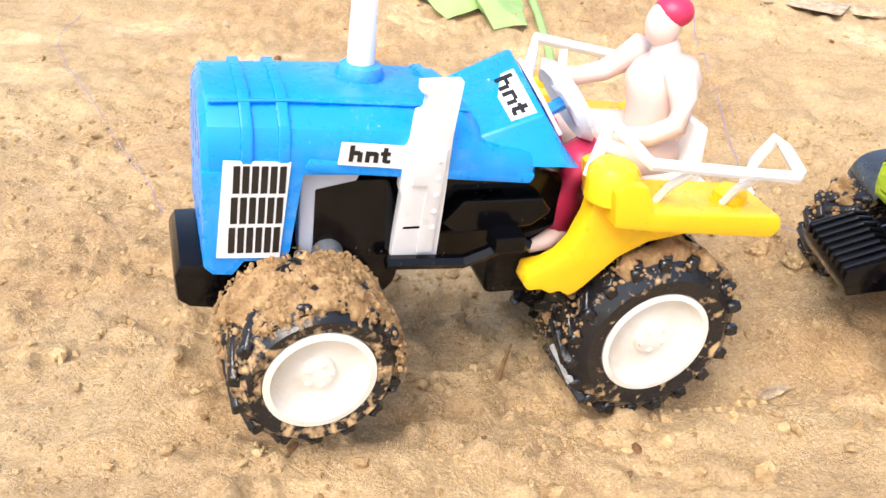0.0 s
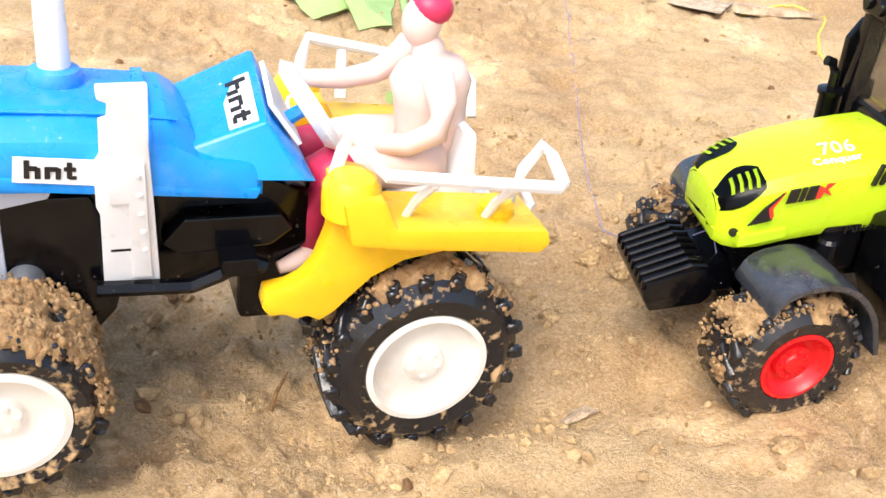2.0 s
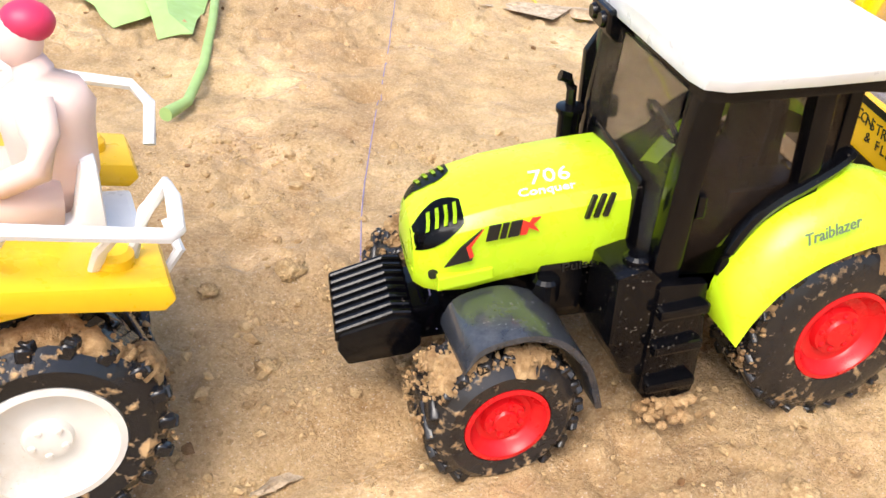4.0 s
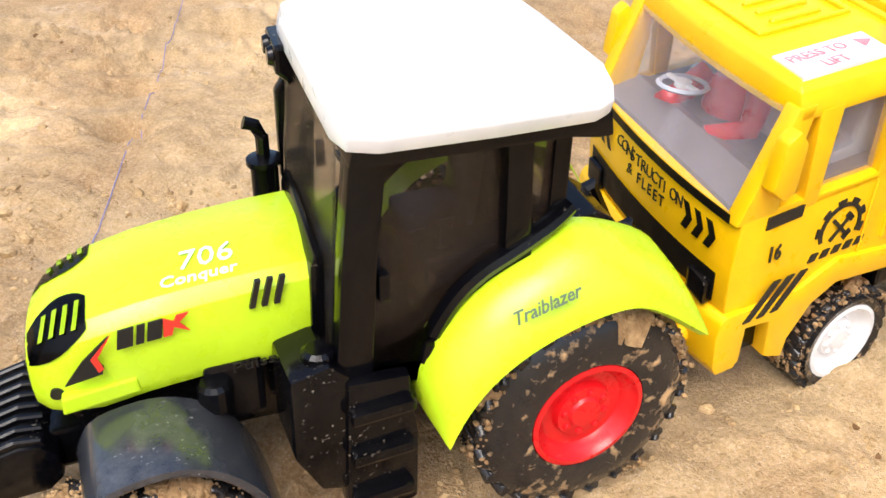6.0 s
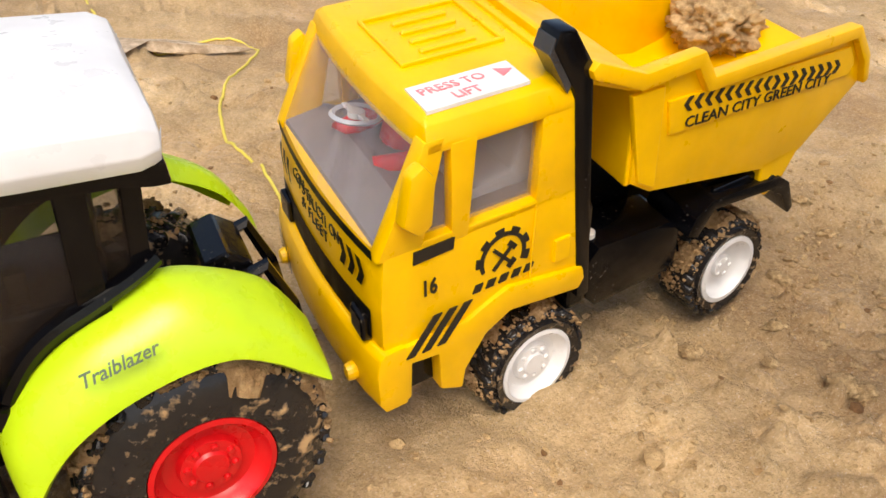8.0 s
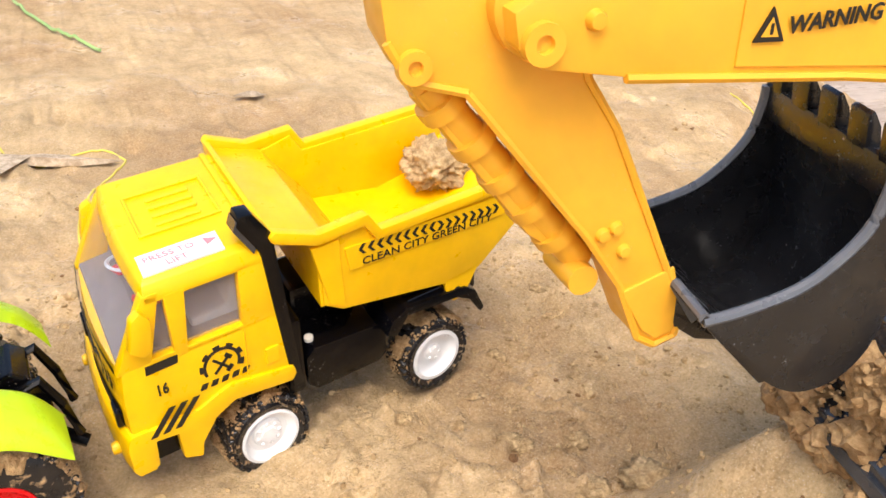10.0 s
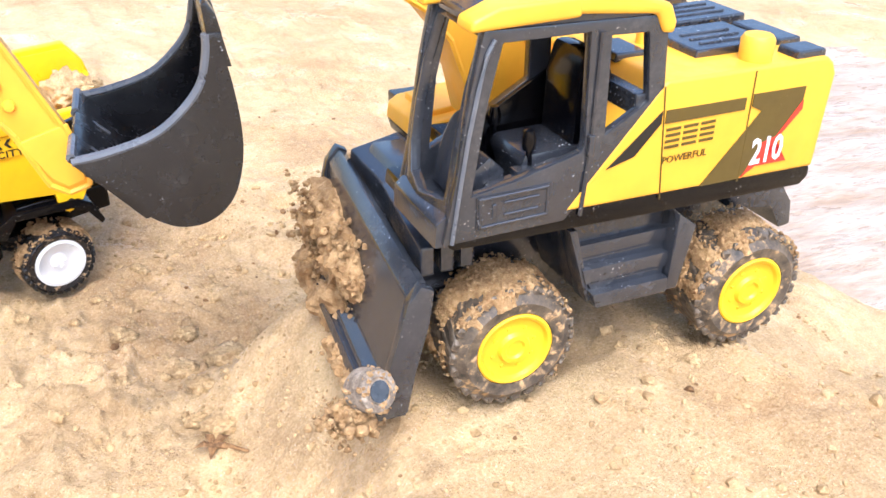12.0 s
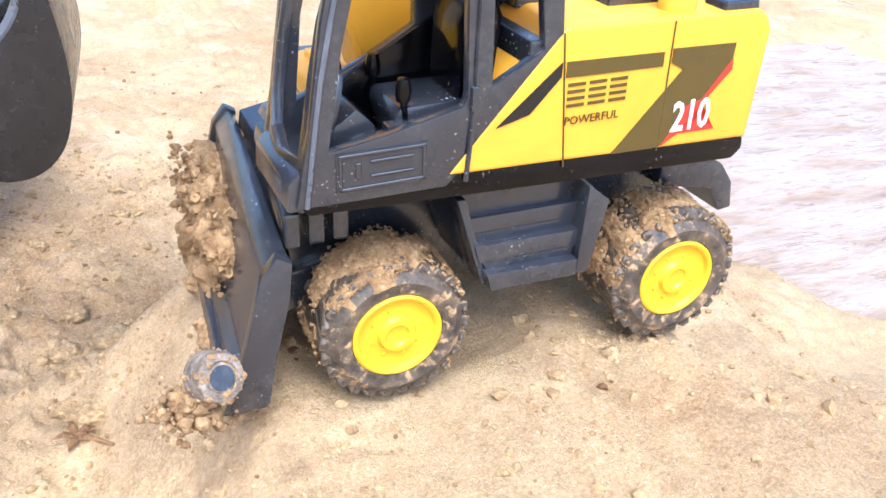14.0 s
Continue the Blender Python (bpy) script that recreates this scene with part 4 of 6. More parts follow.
    ladder = part("entry_step", prism([(-53, 21), (-54, -12), (-50, -17), (-38, -15), (-38, 3), (-40, 20)], 5, 10, 1.0), M_BLACK, T, "", True)
    for z in (12, 1, -11):
        part("tread", prism([(-53, z), (-53, z + 3), (-39.5, z + 3.4), (-39.5, z + 0.4)], 2.5, 9, 0.8), M_BLACK, ladder)
    # rear linkage
    link = part("rear_linkage", prism([(8, 32), (8, 14), (14, 8), (24, 6), (25, 12), (18, 18), (20, 30), (14, 34)], 28, 48, 1), M_BLACK, T)
    for y in (26, 46):
        part("lift_arm", tube([(10, y, 26), (22, y, 30), (28, y, 18), (32, y, 4)], 1.8, 6), M_BLACK, link)
    part("tow_bar", tube([(10, 36, 4), (26, 34, 0), (34, 30, -4)], 2.4, 6), M_BLACK, T)
    m = bmesh.new()
    rng = random.Random(8)
    for _ in range(60):
        blob(m, (-46 + rng.gauss(0, 4.5), 6 + rng.gauss(0, 3), -18 + rng.gauss(0, 2)), rng.uniform(0.8, 2.6), rng)
    part("mud", m, M_MUD, T, "clotted tan mud under the step")
    wheel(T, mm(0, 0, 0, 0, 10, 0), 27, 13.8, 21, M_RED, M_TYRE_DRY, "bolted", 24, 0.5, 700, 11, "bright red wheel")
    wheel(T, mm(0, 76, 0, 0, 0, 180), 27, 13.8, 21, M_RED, M_TYRE_DRY, "bolted", 22, 1.0, 100, 12, "bright red wheel")
    wheel(T, mm(-91.3, 0, -9.8, 0, 60, 2), 20.5, 11, 18, M_RED, M_TYRE_DRY, "bolted", 20, 0.7, 480, 13, "bright red wheel")
    wheel(T, mm(-91.3, 76, -9.8, 0, 0, 180), 20.5, 11, 18, M_RED, M_TYRE_DRY, "bolted", 18, 1.2, 120, 14, "bright red wheel")
    skew(T, 0.11, 0.0, 0.020)
    return T


green_tractor()

# ---- dump truck ----
def dump_truck():
    T = thing("toy_dump_truck", pose(0.4295, 0.2793, 0.0154, 0, -6, 14.5), "yellow plastic toy dump truck with white hubs on damp sand", "toy truck")
    C, Y0, Y1 = 34.0, -2.0, 70.0

    def bow(y):
        return -3.0 * (1 - ((y - C) / 36) ** 2)
    # cab: lower body, posts, roof
    def lower(z, lean, n=9):
        ys = [Y0 + (Y1 - Y0) * k / (n - 1) for k in range(n)]
        return [(lean + bow(y), y, z) for y in ys] + [(-69.5, Y1, z), (-69.5, Y0, z)]
    body = loft([lower(26, -131.5), lower(32, -133.5), lower(44, -133.5), lower(57.5, -132.2)], 0.9)
    part("cab_body", body, M_TYEL, T, "", True)
    for s in (0, 1):
        def m(y):
            return y if s == 0 else 2 * C - y
        part("windscreen_post", prism([(-134, 56), (-120.5, 83), (-114.5, 83), (-121.5, 56)], m(-2), m(3), 0.9), M_TYEL, T, "", True)
        part("door_post", prism([(-113.2, 55), (-113.6, 81), (-106, 81), (-108.5, 55)], m(-2.2), m(1.5), 0.6), M_TYEL, T, "", True)
        part("rear_post", prism([(-87.5, 55), (-86.5, 81), (-72, 81), (-69.5, 55)], m(-2), m(2.5), 0.6), M_TYEL, T, "", True)
        part("window_sill", prism([(-122, 55), (-121.5, 58), (-87, 57), (-87, 55)], m(-2), m(2), 0.4), M_TYEL, T)
        part("side_window", prism([(-121, 57), (-115, 80), (-86, 80), (-86, 56)], m(0.6), m(1.0), 0), M_SIDEGLASS, T, "dull side glazing")
        part("door_mirror", prism([(-129, 66), (-126.5, 78), (-123, 80), (-120, 76), (-121, 64), (-124.5, 62)], m(-6), m(-1.5), 1.2), M_TYEL, T, "", True)
        arch_ = part("wheel_arch", prism([(-134, 30), (-131, 22), (-131.5, 12), (-126.5, 13), (-126, 24), (-118, 23), (-117.5, 11), (-110.5, 8), (-109.5, 14), (-103, 23), (-95, 27), (-71, 24), (-69, 27), (-70, 31), (-96, 35), (-104, 32), (-109, 30), (-128, 30)], m(-3.4), m(5), 0.9), M_TYEL, T, "", True)
        part("step_recess", box(-127, -116, m(3) - 2, m(3) + 2, 12, 25, 0.3), M_BLACK, arch_)
    # roof with pressed panel, sticker
    def rr(z, d, rear=-71):
        ys = [Y0 + d + (Y1 - Y0 - 2 * d) * k / 8 for k in range(9)]
        return [(-120 + d * 0.6 + bow(y) * 0.8, y, z) for y in ys] + [(rear - d * 0.4, Y1 - d, z), (rear - d * 0.4, Y0 + d, z)]
    part("cab_roof", loft([rr(79.5, 0), rr(82, 0), rr(86, 1.8), rr(87.8, 4.5)], 0.5), M_TYEL, T, "", True)
    panel = bmesh.new()
    for x0, x1, y0, y1 in ((-113, -83, 23, 24.2), (-113, -83, 50, 51.2), (-113.6, -112.4, 23, 51), (-83.6, -82.4, 23, 51)):
        add(panel, box(x0, x1, y0, y1, 87.6, 88.9, 0.3, 1))
    part("roof_moulding", panel, M_TYEL, T)
    for k in range(4):
        part("roof_rib", box(-106, -89, 27 + 5.6 * k, 29 + 5.6 * k, 87.4, 88.9, 0.4, 1), M_TYEL, T)
    part("roof_cross_rib", box(-78, -75.5, 4, 66, 87, 88.8, 0.6), M_TYEL, T)
    part("sticker", box(-117.6, -88.5, 1.6, 13.2, 87.4, 88.3, 0), M_PAPER, T, "white sticker with pink print", at=mm(0, 0, 0, 0, 0, 0))
    for words, x, y in (("PRESS TO", -115.6, 8.0), ("LIFT", -108.6, 3.2)):
        lettering("lettering", words, 4.6, M_PINK, T, mm(x, y, 88.5, -90, 0, 0), 0.95)
    part("arrow", prism([(0, -2), (4.2, 0.3), (0, 2.6)], -0.1, 0.15, 0), M_PINK, T, at=mm(-93.5, 8.6, 88.4, -90, 0, 0))
    # windscreen and front
    ys = [3 + 62 * k / 8 for k in range(9)]
    sc = bmesh.new()
    lo = [sc.verts.new((-132.2 + bow(y), y, 57.5)) for y in ys]
    hi = [sc.verts.new((-119.6 + 0.8 * bow(y), y, 82)) for y in ys]
    for i in range(8):
        sc.faces.new((lo[i], lo[i + 1], hi[i + 1], hi[i]))
    bmesh.ops.solidify(sc, geom=sc.faces[:], thickness=0.7)
    part("windscreen", sc, M_GLASS, T, "clear bowed windscreen, dusty", True)

    def strip(z0, z1, y0, y1, lean, off, skew=0.0, n=10):
        b = bmesh.new()
        a, c = [], []
        for k in range(n + 1):
            y = y0 + (y1 - y0) * k / n
            a.append(b.verts.new((lean + bow(y) - off, y, z0)))
            yy = y + skew
            c.append(b.verts.new((lean + bow(yy) - off, yy, z1)))
        for i in range(n):
            b.faces.new((a[i], a[i + 1], c[i + 1], c[i]))
        bmesh.ops.solidify(b, geom=b.faces[:], thickness=0.3)
        return b
    part("front_band", strip(55.6, 58.2, 1, 67, -132.8, 0.5), M_INK, T)
    grille = part("front_grille", strip(32.5, 41, 2, 66, -133.4, 0.5), M_INK, T)
    for y in (3, 57):
        part("headlamp", moved(box(-139, -132, y, y + 8, 31, 38, 1), 2.2, 0, 0), M_BLACK, grille)
    for k in range(3):
        for base, sgn in ((5.5 + 4.4 * k, 1), (53 + 4.4 * k, -1)):
            part("chevron", add(strip(46.2, 50, base, base + 2.4, -133.5, 0.5, -1.8 * sgn, 3), strip(50, 53.8, base - 1.8 * sgn, base + 2.4 - 1.8 * sgn, -133.5, 0.5, 1.8 * sgn, 3)), M_INK, T)

    def front_words(words, size, yc, z, sp):
        for i, ch in enumerate(words):
            if ch == " ":
                continue
            y = yc - (i - (len(words) - 1) / 2) * sp
            x = -133.0 + bow(y) - 0.75
            turn = math.degrees(math.atan(6.0 * (y - C) / 1296))
            lettering("lettering", ch, size, M_INK, T, mm(x, y + sp * 0.42, z, 0, 0, -90 + turn), 0.8)
    front_words("CONSTRUCTION", 5.0, 34, 50.2, 2.75)
    front_words("& FLEET", 4.6, 34, 45.6, 2.75)

    def bump(z, out):
        yy = [Y0 - 1.5 + (Y1 - Y0 + 3) * k / 10 for k in range(11)]
        return [(-134.5 - out + bow(y), y, z) for y in yy] + [(-128 + bow(y), y, z) for y in yy[::-1]]
    part("bumper", loft([bump(12, 0.0), bump(15, 1.6), bump(25, 2.0), bump(29, 1.0), bump(30.5, -0.6)], 0.6), M_TYEL, T, "", True)
    for k in range(6):
        part("bumper_stripe", strip(17, 24, 66 - 2.6 * k, 67.3 - 2.6 * k, -136.7, 0.3, 1.6, 2), M_INK, T)
    for y in (8, 60):
        part("fog_lamp", moved(lathe([(0, -1.2), (2.0, -0.8), (2.4, 0.6), (2.4, 3)], 14, "x"), -138 + bow(y), y, 19), M_TYEL, T)
    # side print
    y = Y0 - 0.15
    patch("window_band", [(-124.5, 52.6), (-124.2, 56), (-112.6, 56.2), (-113, 53)], y, M_INK, T)
    lettering("lettering", "16", 6.4, M_INK, T, mm(-122.5, y - 0.3, 42.5, 0, 0, 0), 0.75, bold=0.12)
    for k in range(3):
        x = -128 + 4.6 * k
        patch("slash", [(x, 26.5), (x + 2.4, 26.5), (x + 10.8, 36.5), (x + 8.4, 36.5)], y - 1.4, M_INK, T)
    cx, cz = -97.5, 44.5
    teeth = []
    for k in range(24):
        for q in (0, 1):
            a0 = math.pi * (k + q - 2.5) / 19.0
            ro = 8.6 if k % 4 < 2 else 7.3
            teeth.append((cx + ro * math.cos(a0), cz + ro * math.sin(a0)))
    hole = [(cx + 6.2 * math.cos(math.pi * (k - 2.5) / 19.0), cz + 6.2 * math.sin(math.pi * (k - 2.5) / 19.0)) for k in range(25)]
    part("gear_emblem", prism(teeth + hole[::-1], y - 0.25, y + 0.1, 0), M_INK, T)
    for a in (45, -45):
        tool = box(-4.4, 4.4, -0.25, 0.1, -0.5, 0.5, 0)
        add(tool, box(3.0, 4.6, -0.25, 0.1, -1.5, 1.5, 0))
        part("tool_emblem", tool, M_INK, T, at=mm(cx, y - 0.1, cz, 0, a, 0))
    for k in range(5):
        x = cx - 9.5 + 4.1 * k
        patch("emblem_bar", [(x, 36.8), (x + 2.4, 36.8), (x + 3.4, 39), (x + 1.0, 39)], y, M_INK, T)
    part("door_seam", tube([(-87.5, -2.3, 56), (-88.5, -2.3, 33)], 0.35, 4), M_TYEL, T)
    part("door_catch", box(-80.5, -75, -2.9, -1.6, 36, 43, 0.4), M_TYEL, T)
    # inside
    part("dashboard", prism([(-132.5, 57.2), (-132, 58.6), (-120, 60), (-116, 58.4), (-74, 58.2), (-74, 57.2)], 2, 66, 0.3), M_DASH, T, "dull grey dashboard and floor")
    st = part("steering_wheel", lathe([(6.6, -0.7), (7.5, 0), (6.6, 0.8), (5.7, 0), (6.6, -0.7)], 26, "x"), M_GREYLT, T, "", True, mm(-117, 47, 65, 0, -84, 0))
    part("spokes", add(box(-0.5, 0.5, -6, 6, -0.8, 0.8, 0.2), lathe([(0, -0.8), (2.4, -0.6), (2.4, 1), (0, 1)], 12, "x")), M_WHITE, st)
    part("seat_bench", prism([(-104, 57), (-104, 61), (-90, 62), (-86, 76), (-80, 76), (-80, 57)], 6, 62, 1.5), M_GREYLT, T)
    # snorkel behind the cab
    snk = part("air_intake", prism([(-66, 20), (-70.5, 20), (-75, 60), (-77.5, 84), (-85, 96.5), (-83.5, 100.5), (-78.5, 100), (-72, 90)], -2.5, 5.5, 0.9), M_BLACK, T, "", True)
    part("intake_mesh", prism([(-86, 95), (-84.5, 99), (-77.8, 87.5), (-79.5, 84)], -2, 5, 0.2), M_GREY, snk)
    # chassis
    part("chassis", box(-128, 34, 18, 50, 10, 24, 1.5), M_BLACK, T)
    part("cab_back", box(-70.5, -63, 2, 66, 12, 46, 1.5), M_BLACK, T)
    part("bed_lift", box(-60, -30, 22, 46, 22, 44, 2), M_BLACK, T)
    part("fuel_tank", prism([(-62, 12), (-62, 25), (-58, 29), (-28, 27), (-24, 23), (-24, 11), (-28, 8), (-58, 8)], 3, 20, 1.2), M_BLACK, T, "", True)
    part("tank_cap", moved(lathe([(0, 0), (2, 0), (2, 1.4), (0, 1.8)], 12, "z"), -58, 9, 29), M_CREAM, T)
    for s in (0, 1):
        def m(v):
            return v if s == 0 else 2 * C - v
        fen = part("rear_mudguard", prism([(-27, 24), (-24, 30), (-17, 34), (14, 32), (20, 28), (25, 17), (23, 15), (17, 24), (10, 28), (-16, 30), (-22, 22)], m(-3), m(18), 0.8), M_BLACK, T, "", True)
        for k in range(4):
            part("guard_rib", box(-14, 12, m(0 + 4.2 * k), m(2 + 4.2 * k), 31, 35, 0.4, 1), M_BLACK, fen)
    part("rear_axle", box(-5, 5, 6, 62, -5, 5, 1), M_BLACK, T)
    part("front_axle", box(-88, -77, 6, 62, -5, 8, 1), M_BLACK, T)
    # tipping bed
    bed = part("tipping_bed", prism([(-52, 49.5), (8, 40), (24, 43), (46, 58), (46, 60.5), (23, 46), (8, 43.5), (-50, 53)], 0, 72, 0.6), M_TYEL, T, "", True)
    side = [(-54, 51), (-46, 46), (8, 36.5), (22, 38.5), (46, 56), (44, 66), (37.5, 74.5), (-30, 74), (-35, 82.5), (-46, 80), (-54, 79)]
    for y0, y1 in ((-2, 1.6), (70.4, 74)):
        part("bed_side", prism(side, y0, y1, 0.6), M_TYEL, bed, "", True)
    for y0, y1 in ((-4.4, 0.6), (71.4, 76.4)):
        part("bed_rim", prism([(-30, 72.4), (-35.5, 80.5), (-56, 79.5), (-73, 86.5), (-74, 89), (-72, 91), (-55, 84), (-33.5, 85), (-28, 76.6), (37, 77), (45.5, 66), (48, 57), (45.5, 56), (43, 64), (36, 73)], y0, y1, 0.8), M_TYEL, bed, "", True)
    part("bed_front", prism([(-55, 50), (-55, 80), (-51, 80), (-50, 50)], -1, 73, 0.6), M_TYEL, bed)
    part("bed_canopy", prism([(-74, 85), (-74, 90), (-71.5, 90), (-70.5, 86.5), (-50, 80), (-30, 54), (-32, 52), (-53, 77)], -1, 73, 0.7), M_TYEL, bed, "", True)
    part("bed_panel", prism([(-44, 73), (36, 70), (40, 64), (38, 60.5), (-42, 62.5)], -2.9, -1.5, 0.4), M_TYEL, bed)
    part("bed_gusset", prism([(-58, 78), (-46, 78), (-45, 47), (-52, 51)], -3.0, -1, 0.5), M_TYEL, bed)
    for y0, y1 in ((-2, 4), (68, 74)):
        h = part("bed_hinge", prism([(4, 39), (5, 29), (9, 26), (15, 28), (23, 41)], y0, y1, 0.8), M_TYEL, bed)
        part("hinge_pin", moved(lathe([(0, -0.3), (1.7, -0.3), (1.7, 0.6)], 12), 10.5, y0 - 0.05, 31.5), M_INK, h)
    for k in range(17):
        x = -38 + 4.15 * k
        z = 70.4 - 0.085 * (x + 38) * 0.9
        d = 1 if k < 9 else -1
        if k < 9:
            o = [(x, z), (x + 1.8, z + 2.1), (x + 3.2, z + 2.1), (x + 1.4, z), (x + 3.2, z - 2.1), (x + 1.8, z - 2.1)]
        else:
            o = [(x + 3.2, z), (x + 1.4, z + 2.1), (x, z + 2.1), (x + 1.8, z), (x, z - 2.1), (x + 1.4, z - 2.1)]
        patch("chevron", o, -3.1, M_INK, bed)
    lettering("lettering", "CLEAN CITY GREEN CITY", 4.6, M_INK, bed, mm(-37, -3.2, 63.4, 0, 2.6, 0), 1.23, bold=0.03)
    wheel(T, mm(0, 0, 0, 0, 0, 0), 18, 12.4, 14, M_WHITE, M_TYRE_DRY, "dish", 26, 0.5, 420, 21, "white plastic wheel streaked with mud", 12)
    wheel(T, mm(0, 68, 0, 0, 0, 180), 18, 12.4, 14, M_WHITE, M_TYRE_DRY, "dish", 26, 0.5, 200, 22, "", 12)
    wheel(T, mm(-82.5, -1, 0, 0, 40, 0), 18, 12.4, 14, M_WHITE, M_TYRE_DRY, "bolted", 26, 0.5, 420, 23, "white plastic wheel streaked with mud", 12)
    wheel(T, mm(-82.5, 69, 0, 0, 0, 180), 18, 12.4, 14, M_WHITE, M_TYRE_DRY, "bolted", 26, 0.5, 200, 24, "", 12)
    skew(T, 0.15, 0.07)
    return T


dump_truck()

# ---- wheeled excavator ----
def plate_with_holes(outer, holes, y0, y1, bev=0.5):
    """A panel in the x-z plane with window openings cut through it."""
    bm = bmesh.new()
    loops = []
    for ring in [outer] + holes:
        vs = [bm.verts.new((x, y0, z)) for x, z in ring]
        loops += [bm.edges.new((vs[i], vs[(i + 1) % len(vs)])) for i in range(len(vs))]
    bmesh.ops.triangle_fill(bm, use_beauty=True, use_dissolve=False, edges=loops, normal=(0, 1, 0))
    r = bmesh.ops.extrude_face_region(bm, geom=bm.faces[:])
    bmesh.ops.translate(bm, vec=(0, y1 - y0, 0), verts=[v for v in r["geom"] if isinstance(v, bmesh.types.BMVert)])
    bmesh.ops.recalc_face_normals(bm, faces=bm.faces)
    return soften(bm, bev, 2, 50)


def excavator():
    T = thing("toy_excavator", pose(0.6433, 0.0523, 0.0865, 0, -6, -3), "amber and slate plastic toy wheeled excavator caked with mud", "toy excavator")
    # undercarriage
    part("chassis", prism([(-122, 22), (-118, 2), (-100, -6), (14, -6), (26, 8), (28, 30), (-20, 38), (-110, 40)], 38, 102, 1.5), M_GREY, T, "", True)
    part("turntable", moved(lathe([(0, 36), (34, 36), (34, 48), (0, 48)], 40, "z"), -50, 66, 0), M_BLACK, T)
    for s in (0, 1):
        def m(y):
            return y if s == 0 else 140 - y
        st = part("side_step", prism([(-80, 42), (-38, 41), (-30.5, 35), (-35.5, 10), (-70.5, 12)], m(9), m(36), 1.0), M_GREY, T, "", True)
        for k, (z0, z1) in enumerate(((28.5, 34), (20, 26), (11.5, 17.5))):
            a, b = -77.5 + 2.9 * k, -38 - 1.2 * k
            out = 6.0 - 3.0 * k
            part("tread", prism([(a + 1.8, z0), (a, z1), (b, z1 - 1), (b, z0 - 1)], m(out), m(12), 0.7), M_GREY, st, "", True)
            part("riser", prism([(a + 1.6, z1 - 0.5), (a - 0.4, z1 + 3.4), (b, z1 + 2.4), (b, z1 - 1.2)], m(out + 3.4), m(12), 0.4), M_GREY, st, "", True)
        part("step_cheek", prism([(-38.5, 40.5), (-30.5, 34.6), (-35.2, 10.2), (-40, 10.6)], m(0.8), m(12), 0.8), M_GREY, st, "", True)
        part("step_cheek", prism([(-80.5, 41.8), (-77.6, 41.6), (-69.2, 12), (-71.2, 12)], m(4.0), m(12), 0.6), M_GREY, st, "", True)
    part("front_axle", box(-104, -92, 16, 126, -6, 6, 1.2), M_BLACK, T)
    part("rear_axle", box(-6, 6, 16, 126, -6, 6, 1.2), M_BLACK, T)
    tb = part("rear_block", prism([(12, 31), (27, 30), (40, 22), (46, 14), (48, 3), (42, 2.4), (36, 13), (12, 18)], 30, 110, 1), M_GREY, T, "", True)
    # blade
    turn = mm(-129.3, 6, 0, 1.3, 0, -5.8)
    bl = part("blade", prism([(-6.8, 28.5), (-2.6, 33.4), (0.6, 31.4), (-0.6, 20), (-5.5, 0), (-8.2, -14), (-18.5, -15), (-17.6, -9), (-13.2, -5.4), (-11.2, 4), (-8.8, 16)], 0, 109, 0.7), M_GREY, T, "slate blade smeared with dried mud", True, turn)
    for y0, y1 in ((-0.9, 3.4), (105.6, 109.9)):
        part("blade_cheek", prism([(-7.6, 28.2), (-3.0, 34.2), (1.2, 32.0), (-0.2, 19.8), (-5.0, 0), (-7.6, -14.8), (-19.2, -15.6), (-15, 0), (-10.6, 16)], y0, y1, 0.7), M_GREY, bl, "", True)
    part("blade_edge", prism([(-21, -16.4), (-19.6, -12), (-9, -12), (-8, -16)], -0.4, 109.4, 0.4), M_GREY, bl)
    for y in (30, 74):
        part("blade_arm", prism([(0, 8), (30, 14), (30, 4), (-3, -8)], y, y + 9, 0.8), M_GREY, bl)
    part("front_deck", prism([(-118, 30), (-117, 36), (-96, 40), (-96, 24), (-114, 22)], 36, 108, 1), M_GREY, T)
    for k in range(3):
        part("deck_ridge", box(0, 4.6, 0, 50, 28, 38.6 - 0.6 * k, 0.8), M_GREY, T, at=mm(-126.5 + 7.2 * k, 19, 0, 0, 0, -8))
    # superstructure
    base = prism([(-126, 49), (-125, 54), (-60, 56), (17, 48), (17.5, 44), (14, 41), (-60, 44), (-124, 47)], 0.5, 50, 1.0)
    part("turret_base", base, M_BLACK, T, "", True)
    part("turret_floor", prism([(-92, 44), (-92, 50), (16, 48), (16.5, 44), (13, 41), (-60, 42)], 50, 129, 1.0), M_BLACK, T, "", True)
    hull = prism([(-86.5, 52), (-55, 87), (-52, 89.5), (14, 88.5), (17, 86), (19, 82), (17.5, 48)], 0, 38, 1.4, segments=3)
    part("body_shell", hull, M_EYEL, T, "amber body shell with printed panels", True)
    part("body_rear", prism([(-57, 50), (-56, 86), (-52, 89), (14, 88.2), (17, 85.7), (18.8, 82), (17.3, 48)], 38.2, 130, 1.4, segments=3), M_EYEL, T, "", True)
    part("front_wing", prism([(-96, 41), (-95, 48), (-91, 50.5), (-54, 54), (-54, 41)], 86, 122, 1.6, segments=3), M_EYEL, T, "", True)
    part("wing_tread", prism([(-90, 49.5), (-89.5, 53), (-66, 55), (-65, 51)], 92, 116, 0.8), M_EYEL, T)
    part("wing_base", prism([(-95.5, 41.2), (-94, 36), (-54, 34), (-54, 41.5)], 86.5, 121.5, 0.8), M_BLACK, T)
